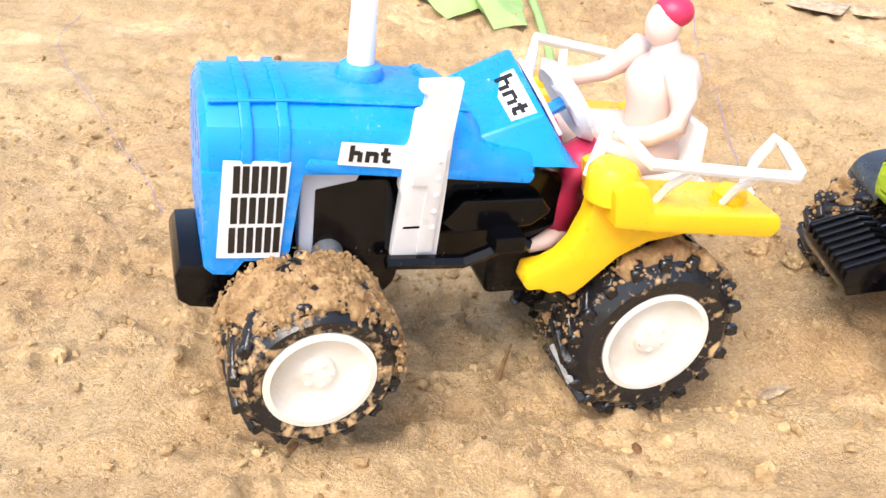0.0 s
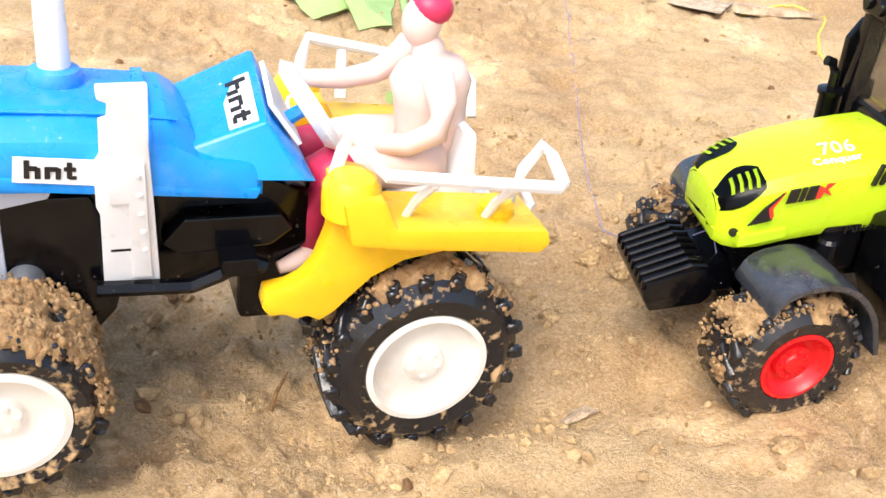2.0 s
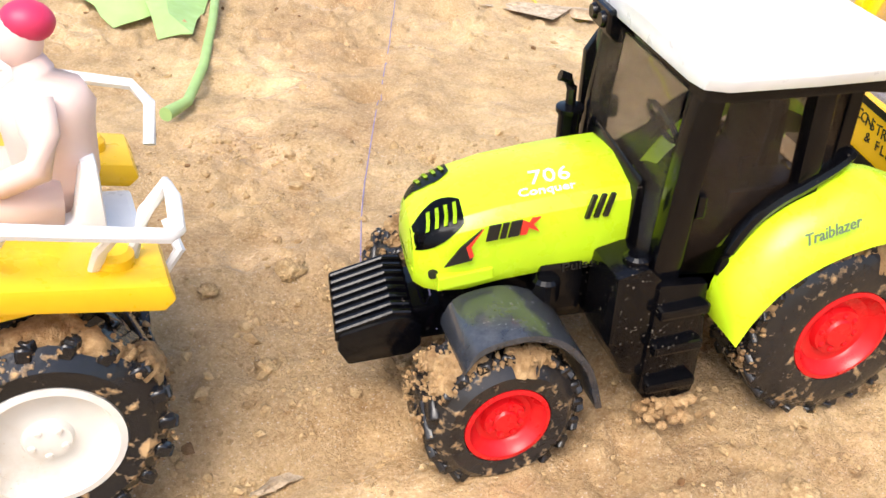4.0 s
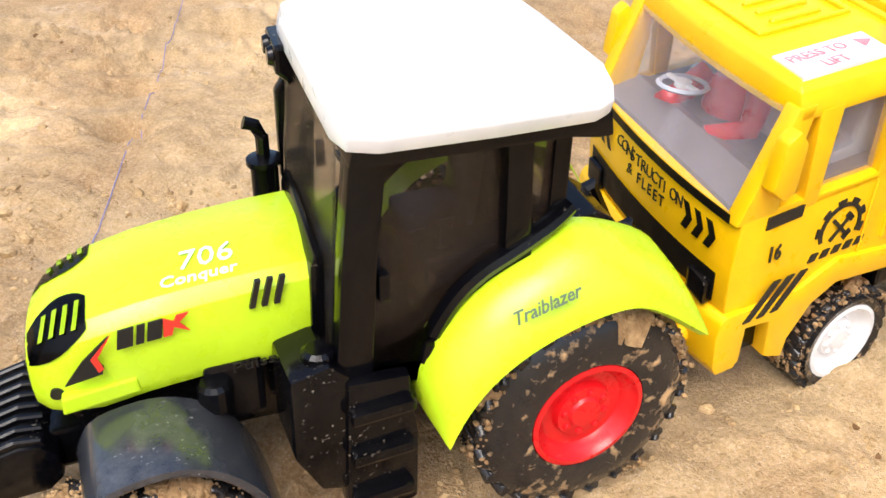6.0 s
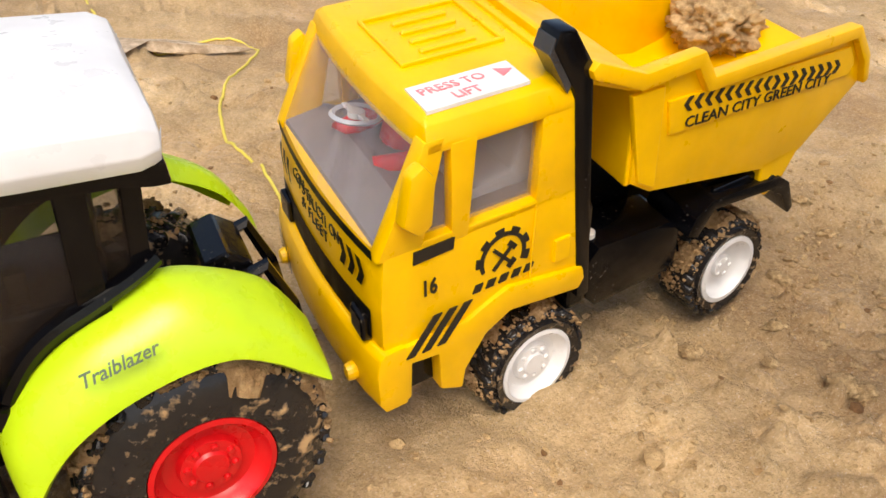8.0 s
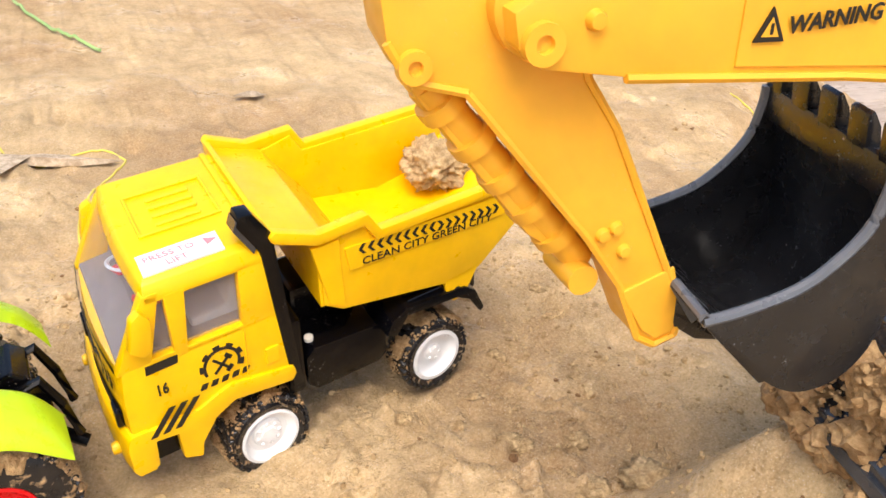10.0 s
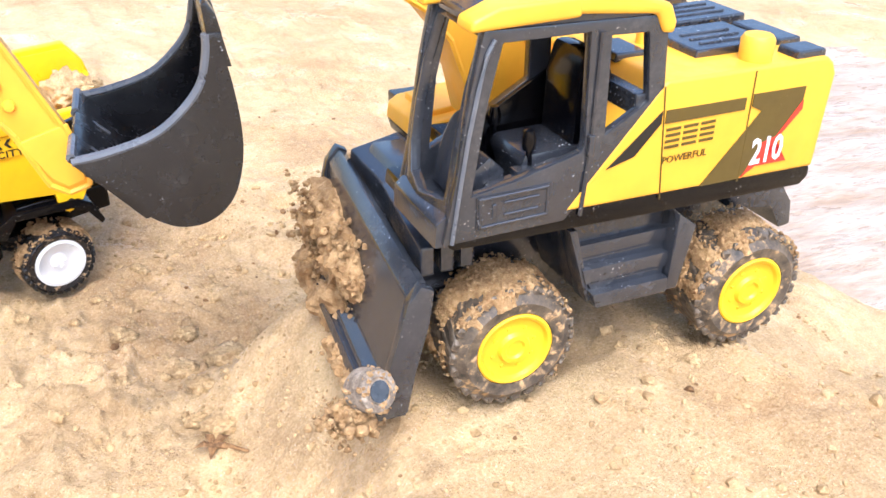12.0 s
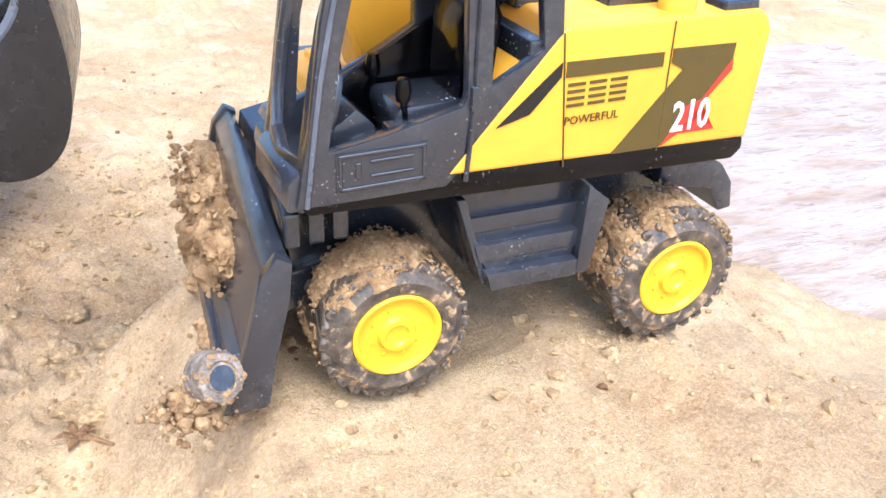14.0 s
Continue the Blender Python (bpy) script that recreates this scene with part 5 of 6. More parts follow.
    # deck plates and cap on top
    for x0, x1, y0, y1, h in ((-55, -42, 24, 40, 2.6), (-30, 3, 15, 40, 3.0), (-20, 16, 43, 64, 3.6), (1, 14, 1.5, 11, 2.6), (6, 17, 16, 40, 2.2)):
        plate = part("deck_plate", prism([(x0, 88.2), (x0 + 0.6, 88.6 + h), (x1 - 0.6, 88.4 + h), (x1, 88)], y0, y1, 0.7), M_GREY, T)
        for k in range(3 if x1 - x0 > 20 else 0):
            part("plate_slot", box(x0 + 6, x1 - 6, y0 + 5 + 5 * k, y0 + 6.4 + 5 * k, 88.2 + h, 89.1 + h, 0.3, 1), M_GREY, plate)
    part("engine_cover", prism([(-30, 88), (-24, 99), (8, 98), (14, 88)], 72, 116, 1.6), M_GREY, T, "", True)
    part("cover_knob", prism([(-12, 98), (-9, 102.5), (-2, 102.5), (1, 98)], 86, 100, 0.8), M_GREY, T)
    part("filler_cap", moved(lathe([(0, 88), (5.4, 88), (5.6, 95.5), (4.6, 97), (0, 97.2)], 22, "z"), -11.5, 7.5, 0), M_EYEL, T, "", True)
    part("deck_stud", moved(lathe([(0, 88), (2, 88), (2, 95), (0, 95.5)], 12, "z"), -36, 36, 0), M_EYEL, T, "", True)
    # printed panels
    y = -0.1
    patch("stripe", [(-51.5, 80), (-19.5, 79.4), (-19.5, 75.2), (-51.5, 75.6)], y, M_OLIVE, T)
    patch("flash", [(-16.5, 80), (6, 79.5), (5.8, 74.8), (-3.5, 63), (-9, 62), (-14.5, 52), (-17, 50), (-33.5, 50.4), (-12, 73.5), (-16.5, 75.8)], y, M_OLIVE, T)
    patch("flash_edge", [(5.9, 74.8), (6.2, 71.5), (-5.5, 59.5), (-10, 53.5), (3.5, 53.2), (-3, 58), (-16, 50.2), (-14.4, 52.5), (-8.5, 62), (-3.5, 63.2)], y - 0.15, M_REDINK, T)
    lettering("lettering", "210", 13.0, M_PAPER, T, mm(-13.5, y - 0.4, 54.6, 0, 0, 0), 0.72, 0.0, bold=0.28)
    for r in range(4):
        for c in range(3):
            x, z = -50.5 + 6.9 * c, 66.9 + 2.0 * r
            patch("louvre", [(x, z), (x + 5.6, z), (x + 5.6, z + 0.9), (x, z + 0.9)], y, M_OLIVE, T)
    lettering("lettering", "POWERFUL", 3.5, M_OLIVE, T, mm(-50.8, y - 0.25, 61.8, 0, 0, 0), 1.0)
    patch("flash", [(-72, 64), (-53, 80), (-53, 76), (-62, 66.5)], y, M_INK, T)
    part("panel_seam", tube([(-49.5, -0.15, 49), (-53.2, -0.15, 88)], 0.3, 4), M_OLIVE, T)
    part("panel_seam", tube([(-17, -0.15, 49), (-17.2, -0.15, 88)], 0.3, 4), M_OLIVE, T)
    # cab
    side = [(-127.5, 49.5), (-86, 49), (-52.5, 81), (-54.5, 105), (-57, 110.5), (-116, 112.5), (-119.5, 96), (-123.5, 70)]
    win1 = [(-118.5, 64), (-104, 66.2), (-81.5, 71.2), (-80.6, 74), (-81.8, 108), (-110, 108.4), (-114.5, 90)]
    win2 = [(-73.5, 75.4), (-58.6, 83.8), (-61.4, 105.6), (-74.4, 106.2)]
    far1 = [(-117, 66), (-98, 75), (-82, 84), (-82, 107.5), (-110, 108.4), (-114.5, 90)]
    part("cab_side", plate_with_holes(side, [win1, win2], 0.2, 3.6, 0.6), M_GREY, T, "slate cab side with open windows", True)
    part("cab_side", plate_with_holes(side, [far1, win2], 32.6, 36, 0.6), M_GREY, T, "", True)
    part("door_frame", tube([(-80.4, -0.2, 50), (-78.6, -0.4, 75), (-78.2, -0.4, 108)], 0.8, 6), M_GREY, T)
    part("door_handle", box(-80.2, -78, -1.6, 0.5, 70, 77, 0.5), M_GREY, T)
    pw = patch("door_recess", [(-117, 63.5), (-92, 63.5), (-92, 53), (-117, 52.6)], 0.2, M_GREY, T, 0.6)
    for x0, x1, z0, z1 in ((-116.5, -92.5, 62.2, 63.2), (-116.5, -92.5, 53, 54), (-116.5, -115.5, 53, 63), (-93.5, -92.5, 53, 63), (-112, -110.5, 56, 60.5), (-108, -96, 56, 56.8), (-108, -96, 60, 60.8)):
        part("recess_moulding", box(x0, x1, -1.0, 0, z0, z1, 0.25, 1), M_GREY, T)
    # front frame, leaning back and rounded towards the roof
    lean = [(48, -128.5), (60, -126.8), (70, -125.4), (83, -123.4), (96, -120.8), (106, -118.4), (113, -114.5)]

    def front_x(z):
        return float(np.interp(z, [q[0] for q in lean], [q[1] for q in lean]))
    rim_o = [(1.2, z) for z, _ in lean] + [(35.2, z) for z, _ in lean[::-1]]
    rim_i = [(5.4, 62), (4.9, 70), (4.8, 83), (4.8, 96), (5.2, 109.5), (31.2, 109.5), (31.8, 96), (31.8, 83), (31.4, 70), (28, 62), (20, 59)]
    fr = plate_with_holes(rim_o, [rim_i], 0, 3.6, 0.5)
    for v in fr.verts:
        y, d, z = v.co
        v.co = (front_x(z) + d + 2.2 * ((y - 18) / 17) ** 2, y, z)
    part("front_frame", fr, M_GREY, T, "", True)
    for y in (2.2, 34.2):
        part("post_bead", tube([(front_x(z) + 3.2, y - 2.6 if y < 10 else y + 2.2, z) for z in (50, 60, 70, 83, 96, 106, 110)], 0.7, 6), M_SCUFF, T)
    dash = smooth_line([(9, 58), (8.5, 70), (11, 79), (18, 83), (25, 80), (28, 71), (28, 58)], 4)
    dsh = prism(dash, 0, 2.4, 0.8)
    for v in dsh.verts:
        y, d, z = v.co
        v.co = (front_x(z) + 8.5 + d + 0.12 * (z - 58), y, z)
    part("dash_panel", dsh, M_GREY, T, "", True)
    part("front_sill", prism([(-129.5, 48), (-129, 56), (-125, 59), (-118, 48)], 2, 34, 1), M_GREY, T, "", True)
    part("cab_back", box(-62, -57, 2, 34, 50, 86, 0.8), M_GREY, T)
    part("cab_floor", box(-122, -58, 4, 33, 49, 56, 0.5), M_GREY, T)
    part("cab_roof", prism([(-115.5, 111.5), (-114.5, 114.6), (-110, 116.6), (-58, 112.5), (-55, 109)], 1, 35, 0.8), M_GREY, T, "", True)
    cap = part("roof_cap", prism([(-88, 114), (-87, 119), (-70, 118.5), (-55, 113.5), (-52.5, 108), (-53, 104.6), (-57, 105), (-60, 111)], -1, 37, 1.6, segments=3), M_EYEL, T, "amber roof panel", True)
    for y0, y1 in ((-1, 8.6), (29.5, 37)):
        part("roof_lip", prism([(-120.6, 112.4), (-120, 115.6), (-112, 118.6), (-86, 119), (-86, 113), (-112, 112.6)], y0, y1, 1.3, segments=3), M_EYEL, cap, "", True)
    part("roof_step", prism([(-92.5, 115), (-92, 117.4), (-86, 118.6), (-86, 114)], 8, 16, 0.8), M_EYEL, cap, "", True)
    # interior
    seat = part("seat", prism([(-95, 56), (-98, 67), (-96.5, 70.2), (-76, 70.4), (-74, 60)], 7.5, 28, 1.2), M_GREY, T, "", True)
    part("seat_back", prism([(-80, 66), (-79, 90), (-76.5, 99), (-70, 98.5), (-67, 92), (-70, 62)], 8, 28, 2.4), M_BLACK, seat, "", True)
    part("inner_panel", prism([(-112, 56), (-112, 64), (-98, 75), (-72, 89), (-60, 88), (-60, 56)], 31, 32.4, 0.4), M_BLACK, T, "", True)
    part("console", prism([(-116, 56), (-115, 66), (-108, 71), (-103, 66), (-101, 56)], 9, 27, 1), M_GREY, T, "", True)
    part("armrest", add(prism([(-112, 57), (-110, 63), (-99, 65), (-86, 68), (-84, 57)], 4.2, 9, 0.8), box(-101, -93, 4.6, 9.4, 64.4, 66.6, 0.5)), M_GREY, T)
    for yy in (8, 30):
        part("joystick", add(tube([(-95, yy, 64), (-95.5, yy, 74)], 1.0, 8), moved(lathe([(0, 0), (2, 0), (2.3, 3), (1.6, 6), (0, 6.4)], 12, "z"), -95.5, yy, 72)), M_BLACK, T, "", True)
    # boom
    bo = [(-268, 149), (-267, 142), (-262, 137.5), (-244, 133.5), (-190, 126.5), (-141, 118), (-121, 112), (-107, 103), (-98, 92), (-92, 76), (-88, 60), (-64, 60), (-68, 86), (-76, 108), (-91, 129), (-108, 143), (-124, 148.5), (-145, 149.5), (-177, 149), (-240, 152), (-262, 152)]
    boom = part("boom", prism(bo, 57, 77, 1.0), M_EYEL, T, "amber boom with moulded edges", True)
    for k in range(len(bo)):
        a, b2 = bo[k], bo[(k + 1) % len(bo)]
        if 3 <= k <= 18 and k not in (10, 11):
            part("boom_edge", tube([(a[0], 57, a[1]), (b2[0], 57, b2[1])], 1.1, 6), M_EYEL, boom)
    part("boom_panel", prism([(-218.5, 148.2), (-219, 132.5), (-174.5, 126.8), (-177, 146.8)], 56.4, 57.2, 0.3), M_EYEL, boom)
    part("boom_step", prism([(-177, 147), (-174.5, 126.5), (-122, 114), (-108, 104), (-80, 108), (-94, 128), (-110, 141), (-125, 146)], 56.3, 57.2, 0.3), M_EYEL, boom)
    part("boom_stud", moved(lathe([(0, -1.6), (1.6, -1.4), (2.2, 0), (2.2, 1)], 14), -101, 56.6, 118), M_EYEL, boom, "", True)
    part("boom_stud", moved(lathe([(0, -1.6), (1.6, -1.4), (2.2, 0), (2.2, 1)], 14), -251.5, 56.6, 146), M_EYEL, boom, "", True)
    part("boom_ram", tube([(-232, 67, 158), (-170, 67, 157), (-120, 67, 156)], 4.0, 12), M_EYEL, boom, "", True)
    part("ram_clevis", prism([(-233, 150), (-233, 161), (-229, 164), (-224, 161), (-223, 150)], 60, 74, 1.2), M_EYEL, boom, "", True)
    part("boom_ridge", prism([(-214, 149), (-214, 163), (-208, 165), (-150, 163), (-146, 148)], 66, 76, 1.0), M_EYEL, boom)
    # printed badges on the boom
    yb = 56.0
    tri = part("warning_sign", prism([(-216, 137.4), (-208.5, 136.8), (-212, 144.2)], yb - 0.25, yb + 0.3, 0), M_INK, boom)
    part("warning_field", prism([(-214.4, 138.4), (-210.2, 138.0), (-212.1, 142.2)], yb - 0.45, yb + 0.3, 0), M_EYEL, tri)
    part("warning_bar", prism([(-212.5, 138.7), (-211.8, 138.7), (-211.7, 141), (-212.4, 141)], yb - 0.6, yb + 0.3, 0), M_INK, tri)
    lettering("lettering", "WARNING", 5.0, M_INK, boom, mm(-208, yb - 0.3, 138.3, 0, -1.0, 0), 0.98, 0.12, bold=0.1)
    patch("badge", [(-169, 145.5), (-153, 144), (-151.5, 140.6), (-119.5, 137), (-117.6, 124.8), (-129, 125.5), (-130, 126.5), (-165, 130.8)], yb, M_INK, boom)
    bt = lettering("lettering", "T", 12.5, M_PAPER, boom, mm(-163.8, yb - 0.5, 132.0, 0, 6, 0), 0.95, 0.25, bold=0.35)
    lettering("lettering", "RUCK", 10.2, M_PAPER, boom, mm(-156.5, yb - 0.5, 131.4, 0, 6.5, 0), 1.08, 0.2, bold=0.35)
    patch("badge_accent", [(-164.5, 144), (-158.5, 143.4), (-159, 141.4), (-163.8, 141.8)], yb - 0.5, M_REDINK, boom)
    for x, z in ((-116.5, 134), (-111.5, 136.3), (-114, 130.5), (-109.3, 132.2), (-116.2, 127.2), (-111, 128.4), (-108.2, 125)):
        patch("badge_check", [(x, z), (x + 2.6, z - 0.3), (x + 2.8, z - 3.2), (x + 0.2, z - 2.9)], yb, M_INK, boom)
    # dipper arm
    ar = [(-290, 154), (-289, 143), (-285, 135), (-273, 131), (-244, 92), (-234.5, 77), (-228, 60), (-223, 56.5), (-217, 58), (-215.6, 65), (-238.5, 118), (-246, 130), (-253, 150), (-262, 153), (-268, 152), (-277, 163), (-284, 163)]
    arm = part("dipper_arm", prism(ar, 68, 82, 1.0), M_EYEL, T, "amber dipper arm with a ribbed ram", True)
    for k in list(range(1, 16)):
        a, b2 = ar[k], ar[(k + 1) % len(ar)]
        part("arm_edge", tube([(a[0], 68, a[1]), (b2[0], 68, b2[1])], 1.0, 6), M_EYEL, arm)
    part("arm_step", prism([(-234, 75), (-219.5, 79), (-216.5, 66), (-218, 60), (-223, 58.5), (-227, 62)], 67.2, 68.2, 0.4), M_EYEL, arm)
    for x, z in ((-240, 92), (-236.5, 93), (-234, 86.5)):
        part("arm_stud", moved(lathe([(0, -1.2), (1.4, -1.0), (1.9, 0), (1.9, 1)], 12), x, 67.6, z), M_EYEL, arm, "", True)
    for x, z, r in ((-262.5, 143, 4.2), (-284, 138, 3.4), (-284.5, 158, 3.6)):
        py = 56.6 if r > 4 else 67.6
        part("pivot_pin", moved(lathe([(0, -0.4), (r * 0.4, -0.4), (r * 0.45, -1.6), (r, -1.6), (r, 1.5)], 20), x, py, z), M_EYEL, arm, "", True)
    part("elbow_disc", moved(lathe([(0, -8), (10, -8), (12, -6), (12, 6), (10, 8), (0, 8)], 30), -257, 70, 148), M_EYEL, arm, "", True)
    ram = part("arm_ram", tube([(-279, 77, 131), (-260, 77, 106), (-241, 77, 81)], 4.0, 12), M_EYEL, arm, "", True)
    for k in range(5):
        f = 0.12 + 0.18 * k
        part("ram_collar", tube([(-280 + 38 * f - 1.1, 77, 132 - 50 * f + 1.5), (-280 + 38 * f + 1.1, 77, 132 - 50 * f - 1.5)], 5.4, 12), M_EYEL, ram, "", True)
    part("ram_fairing", prism([(-283, 131), (-280, 134), (-250, 94), (-251, 88), (-256, 92)], 74, 86, 1.2), M_EYEL, ram, "", True)
    part("ram_foot", tube([(-243, 70, 79), (-243, 84, 79)], 4.0, 12), M_EYEL, ram, "", True)
    # bucket: curved shell between two cheeks
    ctrl = [(-226, 75.5), (-221.5, 72.5), (-216.5, 66.8), (-208.3, 58.6), (-201, 51.4), (-193, 47.8), (-184, 49.4), (-177, 56.4), (-173.4, 68), (-172.8, 80), (-174.4, 95), (-177, 107)]
    shell = smooth_line(ctrl)
    inner = []
    for k, p in enumerate(shell):
        a, b2 = Vector(shell[max(k - 1, 0)]), Vector(shell[min(k + 1, len(shell) - 1)])
        d = (b2 - a).normalized()
        inner.append((p[0] - d.y * 2.4, p[1] + d.x * 2.4))
    swing = mm(-200, 48, 0) @ pose(0, 0, 0, 0, 0, -8) @ mm(200, -48, 0)
    bk = part("bucket", prism(shell[4:] + inner[4:][::-1], 48.5, 105.5, 0.4), M_BUCKET, T, "black bucket, scratched inside", True, swing)
    cheek = shell[5:] + smooth_line([(-179.6, 107), (-180.4, 101), (-183.2, 91.8), (-190, 83.4), (-199, 77.6), (-212, 73.6), (-221, 72.6)])
    for y0, y1 in ((48, 50.6), (103.4, 106)):
        part("bucket_cheek", prism(cheek, y0, y1, 0.5), M_BUCKET, bk, "", True)
    rim = smooth_line([(-221.4, 73), (-212.3, 74.2), (-198.8, 78), (-190, 84), (-183, 92.2), (-180.2, 101.6), (-179.8, 107)])
    for yy in (49.2, 104.8):
        part("bucket_rim", tube([(x, yy, z) for x, z in rim], 1.5, 8), M_SCUFF, bk, "", True)
    # back wall with the notch in which the arm sits
    for y0, y1, z in ((48.6, 64.5, 74.2), (64.5, 86, 66), (86, 105.4, 74.2)):
        part("bucket_back", prism([(-223, z), (-220, z), (-200, 53), (-204, 52)], y0, y1, 0.5), M_BUCKET, bk, "", True)
    for y in (64.2, 86.2):
        part("notch_wall", prism([(-223, 74), (-220, 74), (-212, 66), (-216, 62)], y - 0.9, y + 0.9, 0.3), M_SCUFF, bk)
    for y0, y1 in ((48.6, 64.5), (86, 105.4)):
        part("back_rim", tube([(-221.4, y0, 74.4), (-221.4, y1, 74.4)], 1.4, 8), M_SCUFF, bk, "", True)
    for y in (64.5, 83):
        part("bucket_lug", prism([(-226, 72), (-221, 74), (-206, 60), (-203, 53.6), (-214, 56), (-224, 64)], y, y + 3, 0.8), M_BUCKET, bk, "", True)
    part("bucket_lip", prism([(-179.4, 98), (-173.6, 97), (-175.6, 107.2), (-179.8, 107.4)], 48.2, 105.8, 0.5), M_BUCKET, bk, "", True)
    for k in range(5):
        y0 = 48.6 + 12.3 * k
        tooth = part("bucket_tooth", prism([(-179.8, 106), (-175.2, 106), (-176.4, 112), (-178.8, 116), (-180.4, 115.4)], y0, y0 + 7.6, 0.7), M_BUCKET, bk, "", True)
    hb = "amber yellow wheel"
    wheel(T, mm(-97.7, 5.4, -0.2, 0, 30, -3), 23.5, 14, 24, M_HUBY, M_TYRE_MUD, "cap", 26, 0.3, 720, 31, hb, 30)
    wheel(T, mm(-97.7, 136, -0.2, 0, 0, 177), 23.5, 14, 24, M_HUBY, M_TYRE_MUD, "cap", 26, 0.3, 520, 32, hb, 30)
    wheel(T, mm(0, 0, 0, 0, 110, -3), 23.5, 14, 24, M_HUBY, M_TYRE_MUD, "cap", 26, 0.3, 560, 33, hb, 30)
    wheel(T, mm(0, 134, 0, 0, 0, 177), 23.5, 14, 24, M_HUBY, M_TYRE_MUD, "cap", 26, 0.3, 380, 34, hb, 30)
    return T


excavator()

# ---- small things on the ground ----
def on_ground(x, y):
    return float(ground_height(np.array([x]), np.array([y]))[0])


def scatter(name, count, region, size, material, label, seed, sub=1, sink=0.25):
    """Many crumbs of soil as one mesh."""
    rng = random.Random(seed)
    verts, faces = [], []
    tmp = bmesh.new()
    bmesh.ops.create_icosphere(tmp, subdivisions=sub, radius=1.0)
    base = np.array([v.co[:] for v in tmp.verts])
    tri = [[v.index for v in f.verts] for f in tmp.faces]
    tmp.free()
    rs = np.random.RandomState(seed)
    pts = []
    while len(pts) < count:
        x, y = rng.uniform(region[0], region[1]), rng.uniform(region[2], region[3])
        if noise.noise((x * 11, y * 11, seed)) + 0.6 * noise.noise((x * 40, y * 40, seed)) > rng.uniform(-0.5, 0.6):
            pts.append((x, y))
    P = np.array(pts)
    H = ground_height(P[:, 0], P[:, 1])
    for (x, y), h in zip(pts, H):
        r = size * math.exp(rng.gauss(0, 0.55))
        a = rng.uniform(0, 6.28)
        q = base * (1 + rs.uniform(-0.38, 0.30, (len(base), 1))) * np.array([r, r * rng.uniform(0.6, 1), r * rng.uniform(0.5, 0.85)])
        c, s = math.cos(a), math.sin(a)
        q = np.stack([q[:, 0] * c - q[:, 1] * s + x, q[:, 0] * s + q[:, 1] * c + y, q[:, 2] + h + r * sink], -1)
        o = len(verts)
        verts += q.tolist()
        faces += [[i + o for i in f] for f in tri]
    me = bpy.data.meshes.new(name)
    me.from_pydata(verts, [], faces)
    me.materials.append(material)
    return tagged(new(name, me), label, "soil crumbs", kind="stuff")


scatter("sand_crumbs", 22000, (-0.2, 0.8, -0.02, 0.40), 0.00062, M_CLOD, "fine crumbs of tan sand", 3, 1)
scatter("soil_crumbs", 1500, (-0.2, 0.8, -0.02, 0.60), 0.0010, M_CLOD, "small lumps of damp tan soil", 4, 1)
scatter("dark_crumbs", 260, (-0.2, 0.8, 0.0, 0.60), 0.0011, M_SOILDARK, "dark brown bits of moist soil", 5, 1)


def clod(x, y, r, seed, n=9, material=None, label="rough lump of damp tan soil"):
    rng = random.Random(seed)
    b = bmesh.new()
    lump(b, (0, 0, r * 0.15), r, rng, 4, 0.85, (1, rng.uniform(0.7, 1), 0.55))
    ob = part("soil_clod", b, material or M_CLOD, None, "", 2)
    ob.matrix_basis = pose(x, y, on_ground(x, y))
    return tagged(ob, label, "soil clod", "loose clods of soil")


for i, (x, y, r) in enumerate(((0.477, 0.231, 5.5), (0.446, 0.235, 5.0), (0.443, 0.265, 2.6), (0.471, 0.294, 3.0), (0.488, 0.196, 8.5), (0.408, 0.262, 3.0), (0.515, 0.340, 4.0), (0.468, 0.296, 3.0), (0.451, 0.231, 4.0), (0.46, 0.30, 2.2), (0.43, 0.25, 2.2), (0.50, 0.27, 3.2), (0.105, 0.25, 3.0), (0.135, 0.275, 4.5), (0.125, 0.29, 4.0), (0.11, 0.30, 4.5), (0.18, 0.30, 3.0), (0.085, 0.285, 3.0), (0.235, 0.19, 4.0), (0.20, 0.18, 3.0), (0.33, 0.20, 3.0), (0.16, 0.19, 4.0), (0.471, 0.149, 7.0), (0.464, 0.158, 5.0), (0.469, 0.203, 5.5), (0.441, 0.199, 3.5), (0.471, 0.177, 6.0), (0.513, 0.318, 4.0), (0.523, 0.328, 3.5), (0.60, 0.05, 2.6), (0.625, 0.055, 3.2))):
    clod(x, y, r, 100 + i, 8)


def doll(name, m, pieces, label):
    """A seated toy figure as one plain mesh."""
    b = bmesh.new()
    mats = []
    for mat, bm in pieces:
        if mat not in mats:
            mats.append(mat)
        n0 = len(b.faces)
        add(b, bm)
        b.faces.ensure_lookup_table()
        for f in b.faces[n0:]:
            f.material_index = mats.index(mat)
    bmesh.ops.scale(b, vec=(0.001,) * 3, verts=b.verts)
    me = bpy.data.meshes.new(name)
    b.to_mesh(me)
    b.free()
    for mat in mats:
        me.materials.append(mat)
    me.shade_smooth()
    ob = new(name, me)
    ob.matrix_basis = m
    return tagged(ob, label, "toy figure")


def egg(x, y, z, rx, ry, rz):
    b = bmesh.new()
    bmesh.ops.create_uvsphere(b, u_segments=20, v_segments=14, radius=1.0)
    bmesh.ops.transform(b, matrix=Matrix.Translation((x, y, z)) @ Matrix.Diagonal((rx, ry, rz, 1)), verts=b.verts)
    return b


